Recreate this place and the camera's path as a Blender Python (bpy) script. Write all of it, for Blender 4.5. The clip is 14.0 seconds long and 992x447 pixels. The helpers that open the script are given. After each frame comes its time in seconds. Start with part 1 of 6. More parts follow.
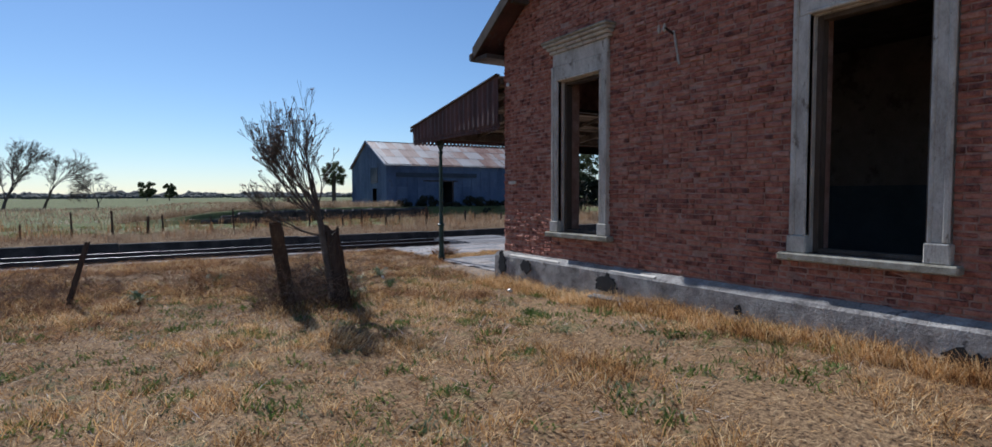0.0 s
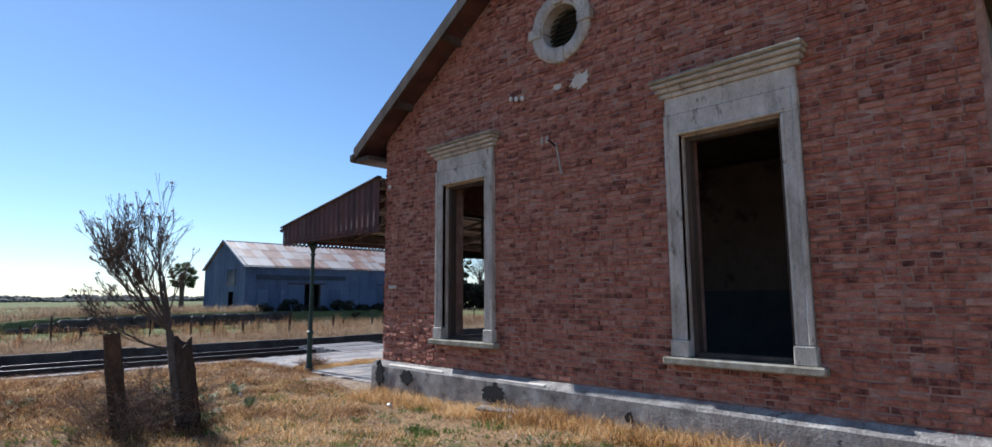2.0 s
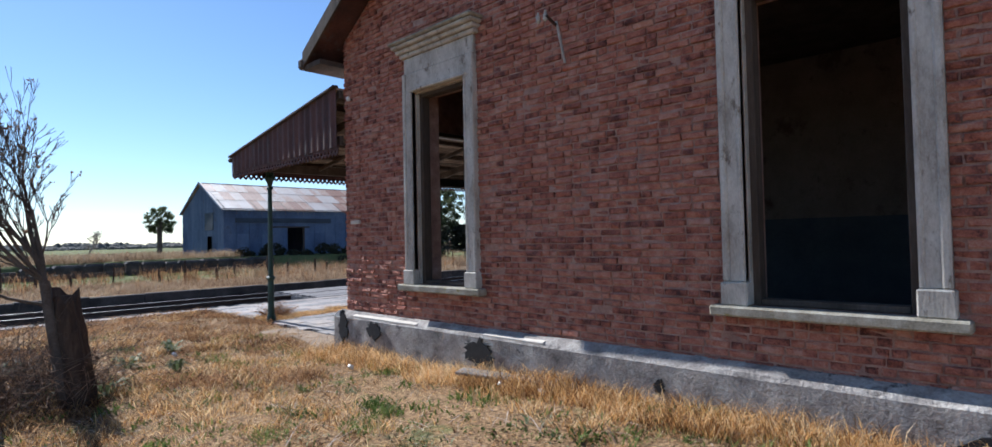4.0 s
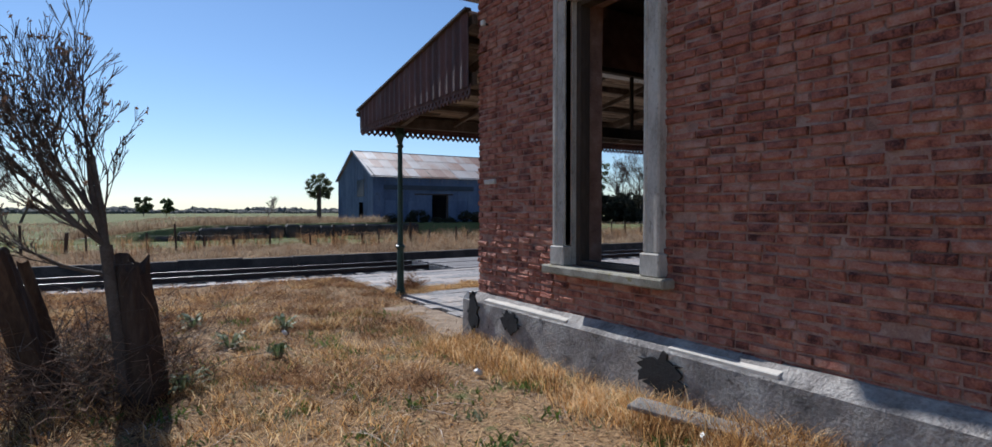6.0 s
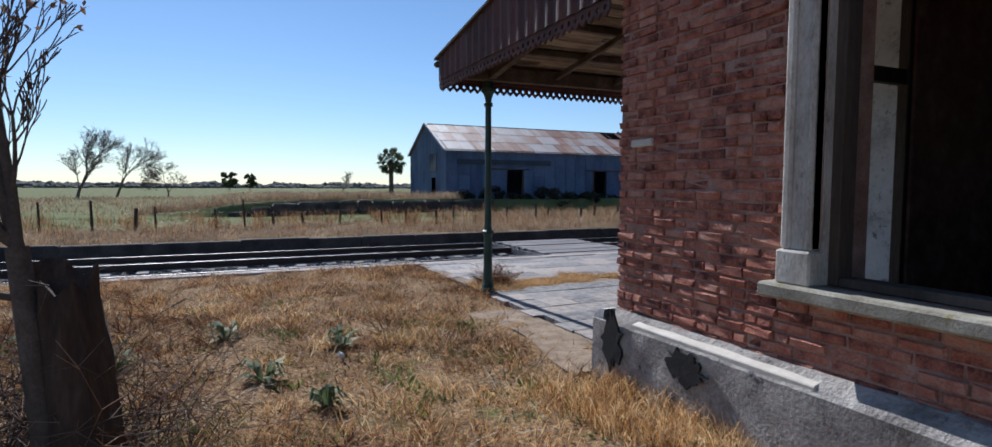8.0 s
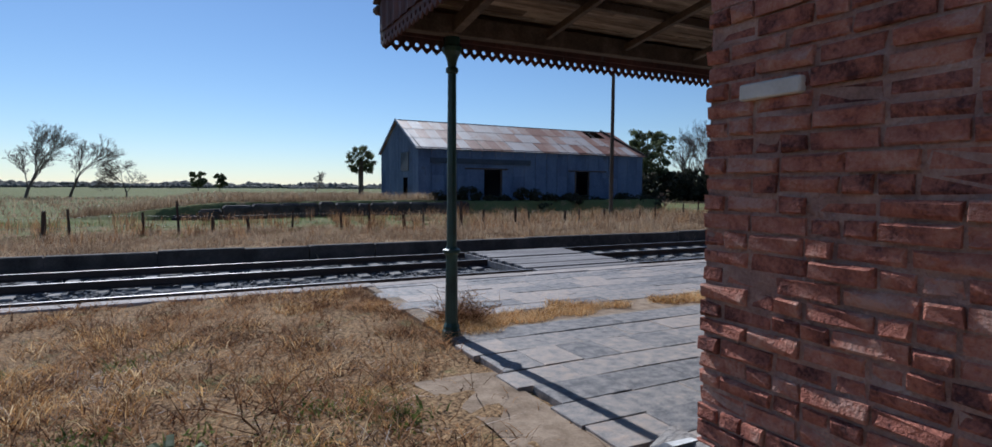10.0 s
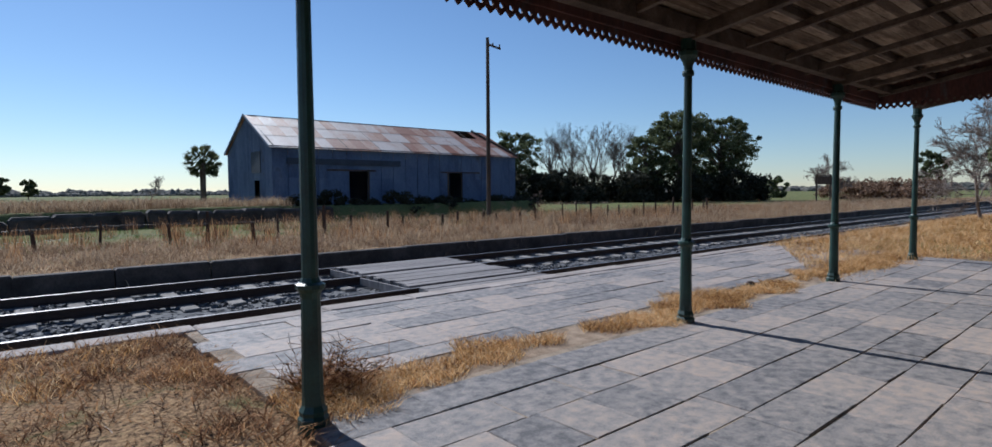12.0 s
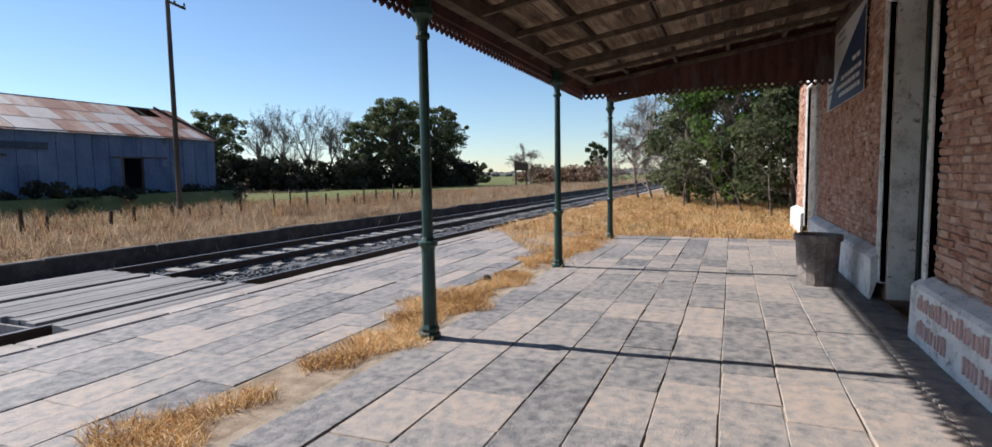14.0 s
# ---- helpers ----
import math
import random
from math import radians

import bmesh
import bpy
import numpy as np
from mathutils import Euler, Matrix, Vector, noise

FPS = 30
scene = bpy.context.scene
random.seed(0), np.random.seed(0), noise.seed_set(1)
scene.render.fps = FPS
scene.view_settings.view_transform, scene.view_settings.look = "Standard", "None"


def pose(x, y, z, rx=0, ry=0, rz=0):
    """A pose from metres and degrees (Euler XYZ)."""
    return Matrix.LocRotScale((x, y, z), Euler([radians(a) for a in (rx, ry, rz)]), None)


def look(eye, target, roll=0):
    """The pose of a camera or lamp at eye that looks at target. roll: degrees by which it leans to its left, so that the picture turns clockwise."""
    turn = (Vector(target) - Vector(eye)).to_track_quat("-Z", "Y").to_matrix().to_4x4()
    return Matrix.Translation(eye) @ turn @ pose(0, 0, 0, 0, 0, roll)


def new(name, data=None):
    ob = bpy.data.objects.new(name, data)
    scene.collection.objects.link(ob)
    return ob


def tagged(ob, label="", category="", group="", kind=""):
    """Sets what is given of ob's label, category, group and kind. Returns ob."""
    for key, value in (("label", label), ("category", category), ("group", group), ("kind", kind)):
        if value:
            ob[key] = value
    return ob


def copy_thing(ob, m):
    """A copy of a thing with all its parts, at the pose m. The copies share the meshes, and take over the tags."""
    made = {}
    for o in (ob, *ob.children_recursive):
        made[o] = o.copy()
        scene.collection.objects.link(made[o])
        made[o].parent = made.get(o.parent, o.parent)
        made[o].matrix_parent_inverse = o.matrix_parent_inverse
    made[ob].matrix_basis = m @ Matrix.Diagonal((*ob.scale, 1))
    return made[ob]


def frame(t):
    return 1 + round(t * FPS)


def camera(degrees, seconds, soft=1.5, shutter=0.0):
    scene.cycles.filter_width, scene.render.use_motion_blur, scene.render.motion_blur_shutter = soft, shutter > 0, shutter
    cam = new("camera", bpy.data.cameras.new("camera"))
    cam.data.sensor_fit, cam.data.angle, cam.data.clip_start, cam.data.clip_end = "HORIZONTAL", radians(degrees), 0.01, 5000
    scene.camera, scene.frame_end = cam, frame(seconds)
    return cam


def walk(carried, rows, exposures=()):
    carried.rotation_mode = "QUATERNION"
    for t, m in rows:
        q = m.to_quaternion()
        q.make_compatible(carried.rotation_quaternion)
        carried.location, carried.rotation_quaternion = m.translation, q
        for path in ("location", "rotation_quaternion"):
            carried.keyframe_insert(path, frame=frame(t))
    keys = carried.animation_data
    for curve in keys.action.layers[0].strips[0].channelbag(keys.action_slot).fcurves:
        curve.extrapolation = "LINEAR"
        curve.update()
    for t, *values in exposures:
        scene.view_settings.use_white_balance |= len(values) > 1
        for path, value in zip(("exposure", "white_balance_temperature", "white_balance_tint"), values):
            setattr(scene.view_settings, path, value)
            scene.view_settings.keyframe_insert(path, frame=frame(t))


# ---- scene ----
cam = camera(81.5, 14.0)
PATH = [
    (0, (-1.234, -2.092, 1.770), (-0.169, -0.402, 1.669), -0.2),
    (0.5, (-1.196, -2.011, 1.819), (-0.053, -0.369, 1.809), -0.4),
    (1, (-1.289, -1.922, 1.871), (-0.003, -0.395, 1.990), -0.2),
    (1.5, (-1.356, -1.881, 1.851), (0.018, -0.450, 2.103), -0.2),
    (2, (-1.248, -1.705, 1.804), (0.158, -0.306, 2.057), -0.3),
    (2.5, (-0.901, -1.370, 1.725), (0.518, 0.031, 1.882), -0.7),
    (3, (-0.526, -1.048, 1.712), (0.920, 0.332, 1.795), -1.0),
    (3.2, (-0.373, -0.898, 1.726), (1.081, 0.474, 1.794), -1.4),
    (5.5, (1.389, 0.952, 1.630), (2.611, 2.535, 1.608), 0.1),
    (6, (1.587, 1.507, 1.640), (2.639, 3.207, 1.597), -0.0),
    (6.5, (1.823, 2.114, 1.628), (2.723, 3.899, 1.579), -0.0),
    (7, (1.898, 2.736, 1.640), (2.727, 4.553, 1.532), -0.1),
    (9.5, (3.220, 5.640, 1.650), (4.109, 7.427, 1.519), 0.5),
    (10, (3.493, 6.262, 1.645), (4.402, 8.039, 1.521), 0.4),
    (10.5, (3.704, 6.921, 1.635), (4.625, 8.692, 1.517), 0.3),
    (11, (3.961, 7.497, 1.589), (4.918, 9.250, 1.481), -0.6),
    (11.5, (4.196, 8.032, 1.557), (5.284, 9.707, 1.449), -0.5),
    (12, (4.432, 8.425, 1.565), (5.723, 9.949, 1.453), -0.4),
    (12.5, (4.736, 8.739, 1.561), (6.209, 10.087, 1.457), -0.1),
    (13, (4.995, 9.074, 1.519), (6.631, 10.219, 1.406), -0.1),
    (13.5, (5.226, 9.249, 1.505), (6.990, 10.178, 1.346), -1.0),
    (14, (5.600, 9.404, 1.597), (7.444, 10.159, 1.428), -0.9),
]
walk(cam, [(t, look(eye, target, roll)) for t, eye, target, roll in PATH],
     exposures=((0.0, 0.12, 5350, 11), (0.5, 0.1, 5300, 11), (1.5, 0.42, 5400, 11), (2.0, 0.64, 5450, 11), (3.0, 0.75, 5500, 11), (5.5, 0.66, 5450, 11), (6.0, 0.32, 5500, 11), (6.5, 0.28, 5500, 11), (7.0, 0.4, 5500, 11), (9.5, 0.08, 5350, 11), (11.5, 0.1, 5400, 11), (12.5, 0.32, 5500, 11), (13.0, 0.45, 5600, 11), (13.5, 0.5, 5600, 11), (14.0, 0.72, 5850, 11)))


# ---- world, sun, exposure ----
SUN_ELEV, SUN_AZ = 37.0, 3.4   # azimuth: degrees from +y towards -x
world = bpy.data.worlds.new("sky")
scene.world = world
world.use_nodes = True
wn = world.node_tree
sky = wn.nodes.new("ShaderNodeTexSky")
sky.sky_type = "NISHITA"
sky.sun_disc = False
sky.sun_elevation = radians(SUN_ELEV)
sky.sun_rotation = radians(-SUN_AZ)
sky.altitude = 50
sky.air_density, sky.dust_density, sky.ozone_density = 1.0, 0.05, 2.5
wn.links.new(sky.outputs[0], wn.nodes["Background"].inputs[0])
wn.nodes["Background"].inputs[1].default_value = 0.075
sun_data = bpy.data.lights.new("sun", "SUN")
sun_data.energy, sun_data.angle, sun_data.color = 5.0, radians(0.55), (1.0, 0.93, 0.82)
sun = new("sun", sun_data)
_e, _a = radians(SUN_ELEV), radians(SUN_AZ)
sun_dir = Vector((-math.sin(_a) * math.cos(_e), math.cos(_a) * math.cos(_e), math.sin(_e)))
sun.matrix_world = look(sun_dir * 60, (0, 0, 0))

RNG = np.random.default_rng(7)


# ---- materials ----
def node(nt, kind, **kw):
    n = nt.nodes.new(kind)
    for k, v in kw.items():
        if k in n.inputs:
            n.inputs[k].default_value = v
    return n


def material(name, colors, rough=0.85, scale=6.0, fine=60.0, bump=0.3, metal=0.0, detail=6.0, vary=0.0,
             stain=None, stain_scale=1.2, stain_at=0.55, translucent=0.0, spec=0.35, stretch=(1, 1, 1), bump_dist=0.01, islands=False):
    """Noise between colours at a large and a fine scale, stains, random tone by piece, fine relief."""
    m = bpy.data.materials.new(name)
    m.use_nodes = True
    nt = m.node_tree
    bsdf = nt.nodes["Principled BSDF"]
    out = nt.nodes["Material Output"]
    tc = nt.nodes.new("ShaderNodeTexCoord")
    geo = nt.nodes.new("ShaderNodeNewGeometry")
    mp = nt.nodes.new("ShaderNodeMapping")
    mp.inputs["Scale"].default_value = stretch
    info = nt.nodes.new("ShaderNodeObjectInfo")
    nt.links.new(geo.outputs["Position"], mp.inputs["Vector"])
    n1 = node(nt, "ShaderNodeTexNoise", Scale=scale, Detail=detail, Roughness=0.6)
    n2 = node(nt, "ShaderNodeTexNoise", Scale=fine, Detail=4.0, Roughness=0.65)
    for n in (n1, n2):
        nt.links.new(mp.outputs[0], n.inputs["Vector"])
    add = node(nt, "ShaderNodeMath")
    add.operation = "MULTIPLY_ADD"
    nt.links.new(n2.outputs[0], add.inputs[0])
    add.inputs[1].default_value = 0.5
    nt.links.new(n1.outputs[0], add.inputs[2])
    last = add.outputs[0]
    ramp = nt.nodes.new("ShaderNodeValToRGB")
    els = ramp.color_ramp.elements
    lo, hi = 0.5, 1.0
    while len(els) < len(colors):
        els.new(0.5)
    for i, c in enumerate(colors):
        els[i].position = lo + (hi - lo) * i / max(1, len(colors) - 1)
        els[i].color = (*c, 1)
    if vary:
        s = node(nt, "ShaderNodeMath")
        s.operation = "ADD"
        nt.links.new(info.outputs["Random"], s.inputs[0])
        nt.links.new(geo.outputs["Random Per Island"], s.inputs[1])
        f = node(nt, "ShaderNodeMath")
        f.operation = "FRACT"
        nt.links.new(s.outputs[0], f.inputs[0])
        v = node(nt, "ShaderNodeMath")
        v.operation = "MULTIPLY_ADD"
        nt.links.new(f.outputs[0], v.inputs[0])
        v.inputs[1].default_value = vary
        v2 = node(nt, "ShaderNodeMath")
        v2.operation = "ADD"
        v2.inputs[1].default_value = -vary / 2
        nt.links.new(last, v.inputs[2])
        nt.links.new(v.outputs[0], v2.inputs[0])
        last = v2.outputs[0]
    nt.links.new(last, ramp.inputs[0])
    col = ramp.outputs[0]
    if stain:
        n3 = node(nt, "ShaderNodeTexNoise", Scale=stain_scale, Detail=8.0, Roughness=0.7)
        nt.links.new(mp.outputs[0], n3.inputs["Vector"])
        r3 = nt.nodes.new("ShaderNodeValToRGB")
        r3.color_ramp.elements[0].position = stain_at
        r3.color_ramp.elements[1].position = stain_at + 0.08
        nt.links.new(n3.outputs[0], r3.inputs[0])
        mix = nt.nodes.new("ShaderNodeMix")
        mix.data_type = "RGBA"
        nt.links.new(r3.outputs[0], mix.inputs[0])
        nt.links.new(col, mix.inputs[6])
        mix.inputs[7].default_value = (*stain, 1)
        col = mix.outputs[2]
    nt.links.new(col, bsdf.inputs["Base Color"])
    bsdf.inputs["Roughness"].default_value = rough
    bsdf.inputs["Metallic"].default_value = metal
    bsdf.inputs["Specular IOR Level"].default_value = spec
    if bump:
        b = node(nt, "ShaderNodeBump", Strength=bump, Distance=bump_dist)
        nt.links.new(add.outputs[0], b.inputs["Height"])
        nt.links.new(b.outputs[0], bsdf.inputs["Normal"])
    if translucent:
        tr = nt.nodes.new("ShaderNodeBsdfTranslucent")
        nt.links.new(col, tr.inputs[0])
        ms = nt.nodes.new("ShaderNodeMixShader")
        ms.inputs[0].default_value = translucent
        nt.links.new(bsdf.outputs[0], ms.inputs[1])
        nt.links.new(tr.outputs[0], ms.inputs[2])
        nt.links.new(ms.outputs[0], out.inputs[0])
    return m


M = {}
M["brick"] = material("brick", [(0.095, 0.038, 0.033), (0.26, 0.098, 0.072), (0.41, 0.155, 0.105), (0.47, 0.22, 0.155), (0.52, 0.30, 0.23)], 0.92, 9, 70, 1.0, vary=0.27, bump_dist=0.03, spec=0.2,
                      stain=(0.30, 0.19, 0.155), stain_scale=2.6, stain_at=0.63)
M["brick_face"] = material("brick_facade", [(0.24, 0.11, 0.075), (0.38, 0.20, 0.135), (0.46, 0.29, 0.21), (0.54, 0.40, 0.31)], 0.92, 5, 45, 0.6, vary=0.3, bump_dist=0.01, spec=0.2)
M["mortar"] = material("mortar", [(0.24, 0.14, 0.112), (0.39, 0.235, 0.185), (0.53, 0.37, 0.30)], 0.95, 6, 70, 1.0, spec=0.15, bump_dist=0.03)
M["stucco"] = material("old_stucco", [(0.27, 0.235, 0.20), (0.47, 0.43, 0.375), (0.64, 0.60, 0.54)], 0.9, 5, 60, 0.8, stain=(0.19, 0.155, 0.125), stain_scale=9, stain_at=0.585, spec=0.2, stretch=(1, 1, 0.45))
M["sill"] = material("mossy_sill", [(0.17, 0.15, 0.11), (0.32, 0.29, 0.23), (0.47, 0.44, 0.37)], 0.95, 7, 70, 0.8, stain=(0.22, 0.19, 0.07), stain_scale=5, stain_at=0.60, spec=0.15)
M["plinth"] = material("plinth_concrete", [(0.13, 0.115, 0.105), (0.30, 0.27, 0.245), (0.50, 0.465, 0.42)], 0.95, 3.5, 35, 1.0, stain=(0.085, 0.075, 0.07), stain_scale=4.5, stain_at=0.60, spec=0.15, bump_dist=0.03)
M["white_plinth"] = material("whitewashed_plinth", [(0.36, 0.35, 0.34), (0.66, 0.65, 0.63), (0.76, 0.75, 0.74)], 0.9, 4, 40, 0.8, stain=(0.22, 0.20, 0.19), stain_scale=9.0, stain_at=0.585, spec=0.2)
M["tar"] = material("black_tar", [(0.012, 0.011, 0.012), (0.03, 0.028, 0.028)], 0.8, 8, 60, 0.8)
M["pale_patch"] = material("pale_cement", [(0.5, 0.45, 0.38), (0.68, 0.62, 0.54)], 0.9, 6, 60, 0.5)
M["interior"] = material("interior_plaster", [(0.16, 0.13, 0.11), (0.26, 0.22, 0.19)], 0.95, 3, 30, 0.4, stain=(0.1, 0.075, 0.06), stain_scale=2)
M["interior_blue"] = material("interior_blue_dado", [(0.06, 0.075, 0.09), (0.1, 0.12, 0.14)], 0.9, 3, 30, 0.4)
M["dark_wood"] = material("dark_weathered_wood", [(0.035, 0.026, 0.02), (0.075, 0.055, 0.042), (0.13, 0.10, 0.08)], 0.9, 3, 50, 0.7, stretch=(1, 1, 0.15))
M["roof_wood"] = material("canopy_timber", [(0.05, 0.036, 0.027), (0.095, 0.07, 0.053), (0.16, 0.125, 0.095)], 0.9, 4, 50, 0.6, spec=0.2)
M["roof_board"] = material("canopy_lining", [(0.08, 0.055, 0.038), (0.19, 0.135, 0.092), (0.36, 0.28, 0.20)], 0.92, 2.5, 14, 0.9, stretch=(0.6, 5, 1), vary=0.45, spec=0.2, stain=(0.46, 0.38, 0.28), stain_scale=2.0, stain_at=0.63)
M["fascia"] = material("rusted_red_fascia", [(0.035, 0.02, 0.018), (0.085, 0.036, 0.03), (0.13, 0.055, 0.042)], 0.75, 2.5, 40, 0.3, stretch=(1, 1, 0.25), stain=(0.09, 0.075, 0.075), stain_scale=2.2, stain_at=0.57)
M["green_iron"] = material("green_painted_iron", [(0.006, 0.02, 0.016), (0.012, 0.042, 0.032), (0.02, 0.065, 0.048)], 0.45, 4, 60, 0.25, stain=(0.13, 0.06, 0.035), stain_scale=4, stain_at=0.66, spec=0.5)
M["door_green"] = material("dark_green_door", [(0.008, 0.016, 0.012), (0.016, 0.032, 0.024)], 0.6, 4, 60, 0.3)
M["stone"] = material("flagstone", [(0.11, 0.104, 0.105), (0.19, 0.177, 0.172), (0.265, 0.238, 0.22), (0.34, 0.287, 0.25), (0.41, 0.32, 0.26)], 0.7, 9, 75, 1.0, vary=0.30, detail=12.0, stain=(0.44, 0.385, 0.335), stain_scale=7.5, stain_at=0.66, spec=0.35)
M["joint"] = material("joint_soil", [(0.10, 0.08, 0.062), (0.30, 0.24, 0.18), (0.42, 0.34, 0.26)], 1.0, 3, 60, 0.6, spec=0.1)
M["coping"] = material("platform_coping", [(0.19, 0.155, 0.13), (0.31, 0.265, 0.235), (0.43, 0.37, 0.33)], 0.85, 2, 30, 0.5, vary=0.15)
M["ballast"] = material("ballast_stone", [(0.05, 0.05, 0.052), (0.11, 0.11, 0.115), (0.2, 0.195, 0.19)], 0.9, 9, 60, 0.6, vary=0.3)
M["rail"] = material("rusty_rail", [(0.025, 0.015, 0.012), (0.06, 0.033, 0.025)], 0.6, 6, 60, 0.3, spec=0.5)
M["rail_top"] = material("worn_rail_head", [(0.20, 0.18, 0.17), (0.34, 0.32, 0.31)], 0.4, 6, 60, 0.1, metal=0.7)
M["sleeper"] = material("grey_sleeper", [(0.10, 0.09, 0.08), (0.21, 0.19, 0.17), (0.36, 0.33, 0.30)], 0.9, 4, 40, 0.5, vary=0.3)
M["boards"] = material("silvered_boards", [(0.10, 0.09, 0.088), (0.20, 0.182, 0.175), (0.29, 0.265, 0.255)], 0.85, 3, 40, 0.6, stretch=(0.15, 2, 1), vary=0.2)
# dark tone for wall and dock; on the bank face it paints in shade
M["old_wall"] = material("dark_wall_and_bank_shade", [(0.03, 0.025, 0.022), (0.07, 0.058, 0.05), (0.13, 0.105, 0.09)], 0.95, 2, 30, 0.7)
M["tin_wall"] = material("pale_blue_corrugated_iron", [(0.072, 0.10, 0.175), (0.125, 0.17, 0.27), (0.185, 0.235, 0.335)], 0.7, 0.9, 12, 0.15, stain=(0.085, 0.085, 0.105), stain_scale=0.45, stain_at=0.57, stretch=(1, 1, 0.5), metal=0.0, vary=0.2)
M["tin_roof"] = material("rusting_corrugated_roof", [(0.24, 0.085, 0.05), (0.37, 0.20, 0.14), (0.43, 0.34, 0.30), (0.50, 0.44, 0.41)], 0.55, 0.6, 9, 0.15, vary=0.55, stain=(0.29, 0.12, 0.065), stain_scale=0.6, stain_at=0.61, stretch=(1, 0.35, 1))
M["tin_beam"] = material("dark_blue_beam", [(0.03, 0.04, 0.06), (0.06, 0.075, 0.1)], 0.8, 2, 30, 0.2)
M["bark"] = material("grey_bark", [(0.05, 0.038, 0.03), (0.11, 0.085, 0.068), (0.17, 0.14, 0.115)], 0.95, 6, 50, 0.6)
M["pale_bark"] = material("pale_bark", [(0.20, 0.16, 0.13), (0.33, 0.27, 0.23)], 0.95, 6, 50, 0.4)
M["stump"] = material("rotten_post_wood", [(0.028, 0.018, 0.013), (0.065, 0.042, 0.03), (0.12, 0.08, 0.055)], 0.95, 7, 40, 0.9, stretch=(1, 1, 0.12), bump_dist=0.02)
M["straw"] = material("dry_grass", [(0.15, 0.072, 0.03), (0.53, 0.29, 0.105), (0.76, 0.47, 0.19), (0.84, 0.65, 0.39)], 0.9, 1.1, 7, 0, vary=0.6, translucent=0.4, spec=0.15)
M["straw_pale"] = material("pale_dry_grass", [(0.17, 0.105, 0.065), (0.36, 0.25, 0.155), (0.55, 0.43, 0.29)], 0.9, 0.5, 5, 0, vary=0.5, translucent=0.35, spec=0.15)
M["straw_red"] = material("reddish_dry_weeds", [(0.07, 0.034, 0.021), (0.30, 0.155, 0.075), (0.54, 0.32, 0.155)], 0.95, 0.9, 8, 0, vary=0.6, translucent=0.35, spec=0.15)
M["grass"] = material("green_grass", [(0.06, 0.10, 0.02), (0.14, 0.19, 0.045), (0.25, 0.28, 0.09)], 0.85, 0.7, 8, 0, vary=0.3, translucent=0.3, spec=0.2)
M["weed"] = material("grey_green_weed", [(0.06, 0.09, 0.035), (0.15, 0.19, 0.08), (0.34, 0.36, 0.22)], 0.7, 3, 20, 0, vary=0.35, translucent=0.25)
M["leaf"] = material("evergreen_leaves", [(0.05, 0.062, 0.03), (0.11, 0.13, 0.062), (0.19, 0.20, 0.11)], 0.8, 0.4, 4, 0, vary=0.4, translucent=0.45, spec=0.1)
M["leaf_bright"] = material("fresh_leaves", [(0.05, 0.09, 0.02), (0.09, 0.15, 0.03), (0.15, 0.21, 0.05)], 0.8, 0.5, 4, 0, vary=0.35, translucent=0.35, spec=0.1)
M["dead_matter"] = material("greyed_dead_matter", [(0.12, 0.09, 0.075), (0.34, 0.27, 0.225), (0.60, 0.53, 0.46)], 0.95, 1.5, 9, 0, vary=0.7, translucent=0.25, spec=0.15)
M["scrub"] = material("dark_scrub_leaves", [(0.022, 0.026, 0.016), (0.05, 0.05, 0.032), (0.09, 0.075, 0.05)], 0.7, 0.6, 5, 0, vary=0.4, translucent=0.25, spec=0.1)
M["leaf_dry"] = material("brown_leaves", [(0.09, 0.052, 0.034), (0.22, 0.135, 0.09), (0.36, 0.25, 0.175)], 0.9, 1, 8, 0, vary=0.5, translucent=0.25, spec=0.15)
M["far_wood"] = material("distant_woods", [(0.07, 0.075, 0.06), (0.12, 0.115, 0.10), (0.17, 0.15, 0.13)], 1.0, 0.05, 0.4, 0, vary=0.3)
M["concrete"] = material("stained_concrete", [(0.07, 0.055, 0.048), (0.17, 0.14, 0.125), (0.33, 0.28, 0.25)], 0.9, 4, 40, 0.6)
M["white_ceramic"] = material("white_ceramic", [(0.62, 0.60, 0.55), (0.74, 0.72, 0.68)], 0.35, 8, 60, 0.05, spec=0.5)
M["banner_white"] = material("faded_banner_vinyl", [(0.50, 0.50, 0.50), (0.62, 0.62, 0.61)], 0.6, 2, 20, 0.05)
M["banner_blue"] = material("navy_banner_print", [(0.018, 0.035, 0.085), (0.03, 0.055, 0.12)], 0.6, 2, 20, 0.05)
M["banner_grey"] = material("grey_banner_print", [(0.2, 0.2, 0.21), (0.27, 0.27, 0.28)], 0.6, 2, 20, 0.0)
M["graffiti"] = material("faded_red_paint", [(0.50, 0.30, 0.27), (0.62, 0.48, 0.45)], 0.9, 12, 80, 0.2)
M["scratch"] = material("chalk_scrawl", [(0.28, 0.20, 0.18), (0.36, 0.27, 0.24)], 0.95, 12, 80, 0.1)
M["dirt"] = material("sandy_soil", [(0.16, 0.115, 0.08), (0.28, 0.21, 0.15), (0.40, 0.31, 0.23)], 1.0, 5, 50, 0.9, spec=0.1)


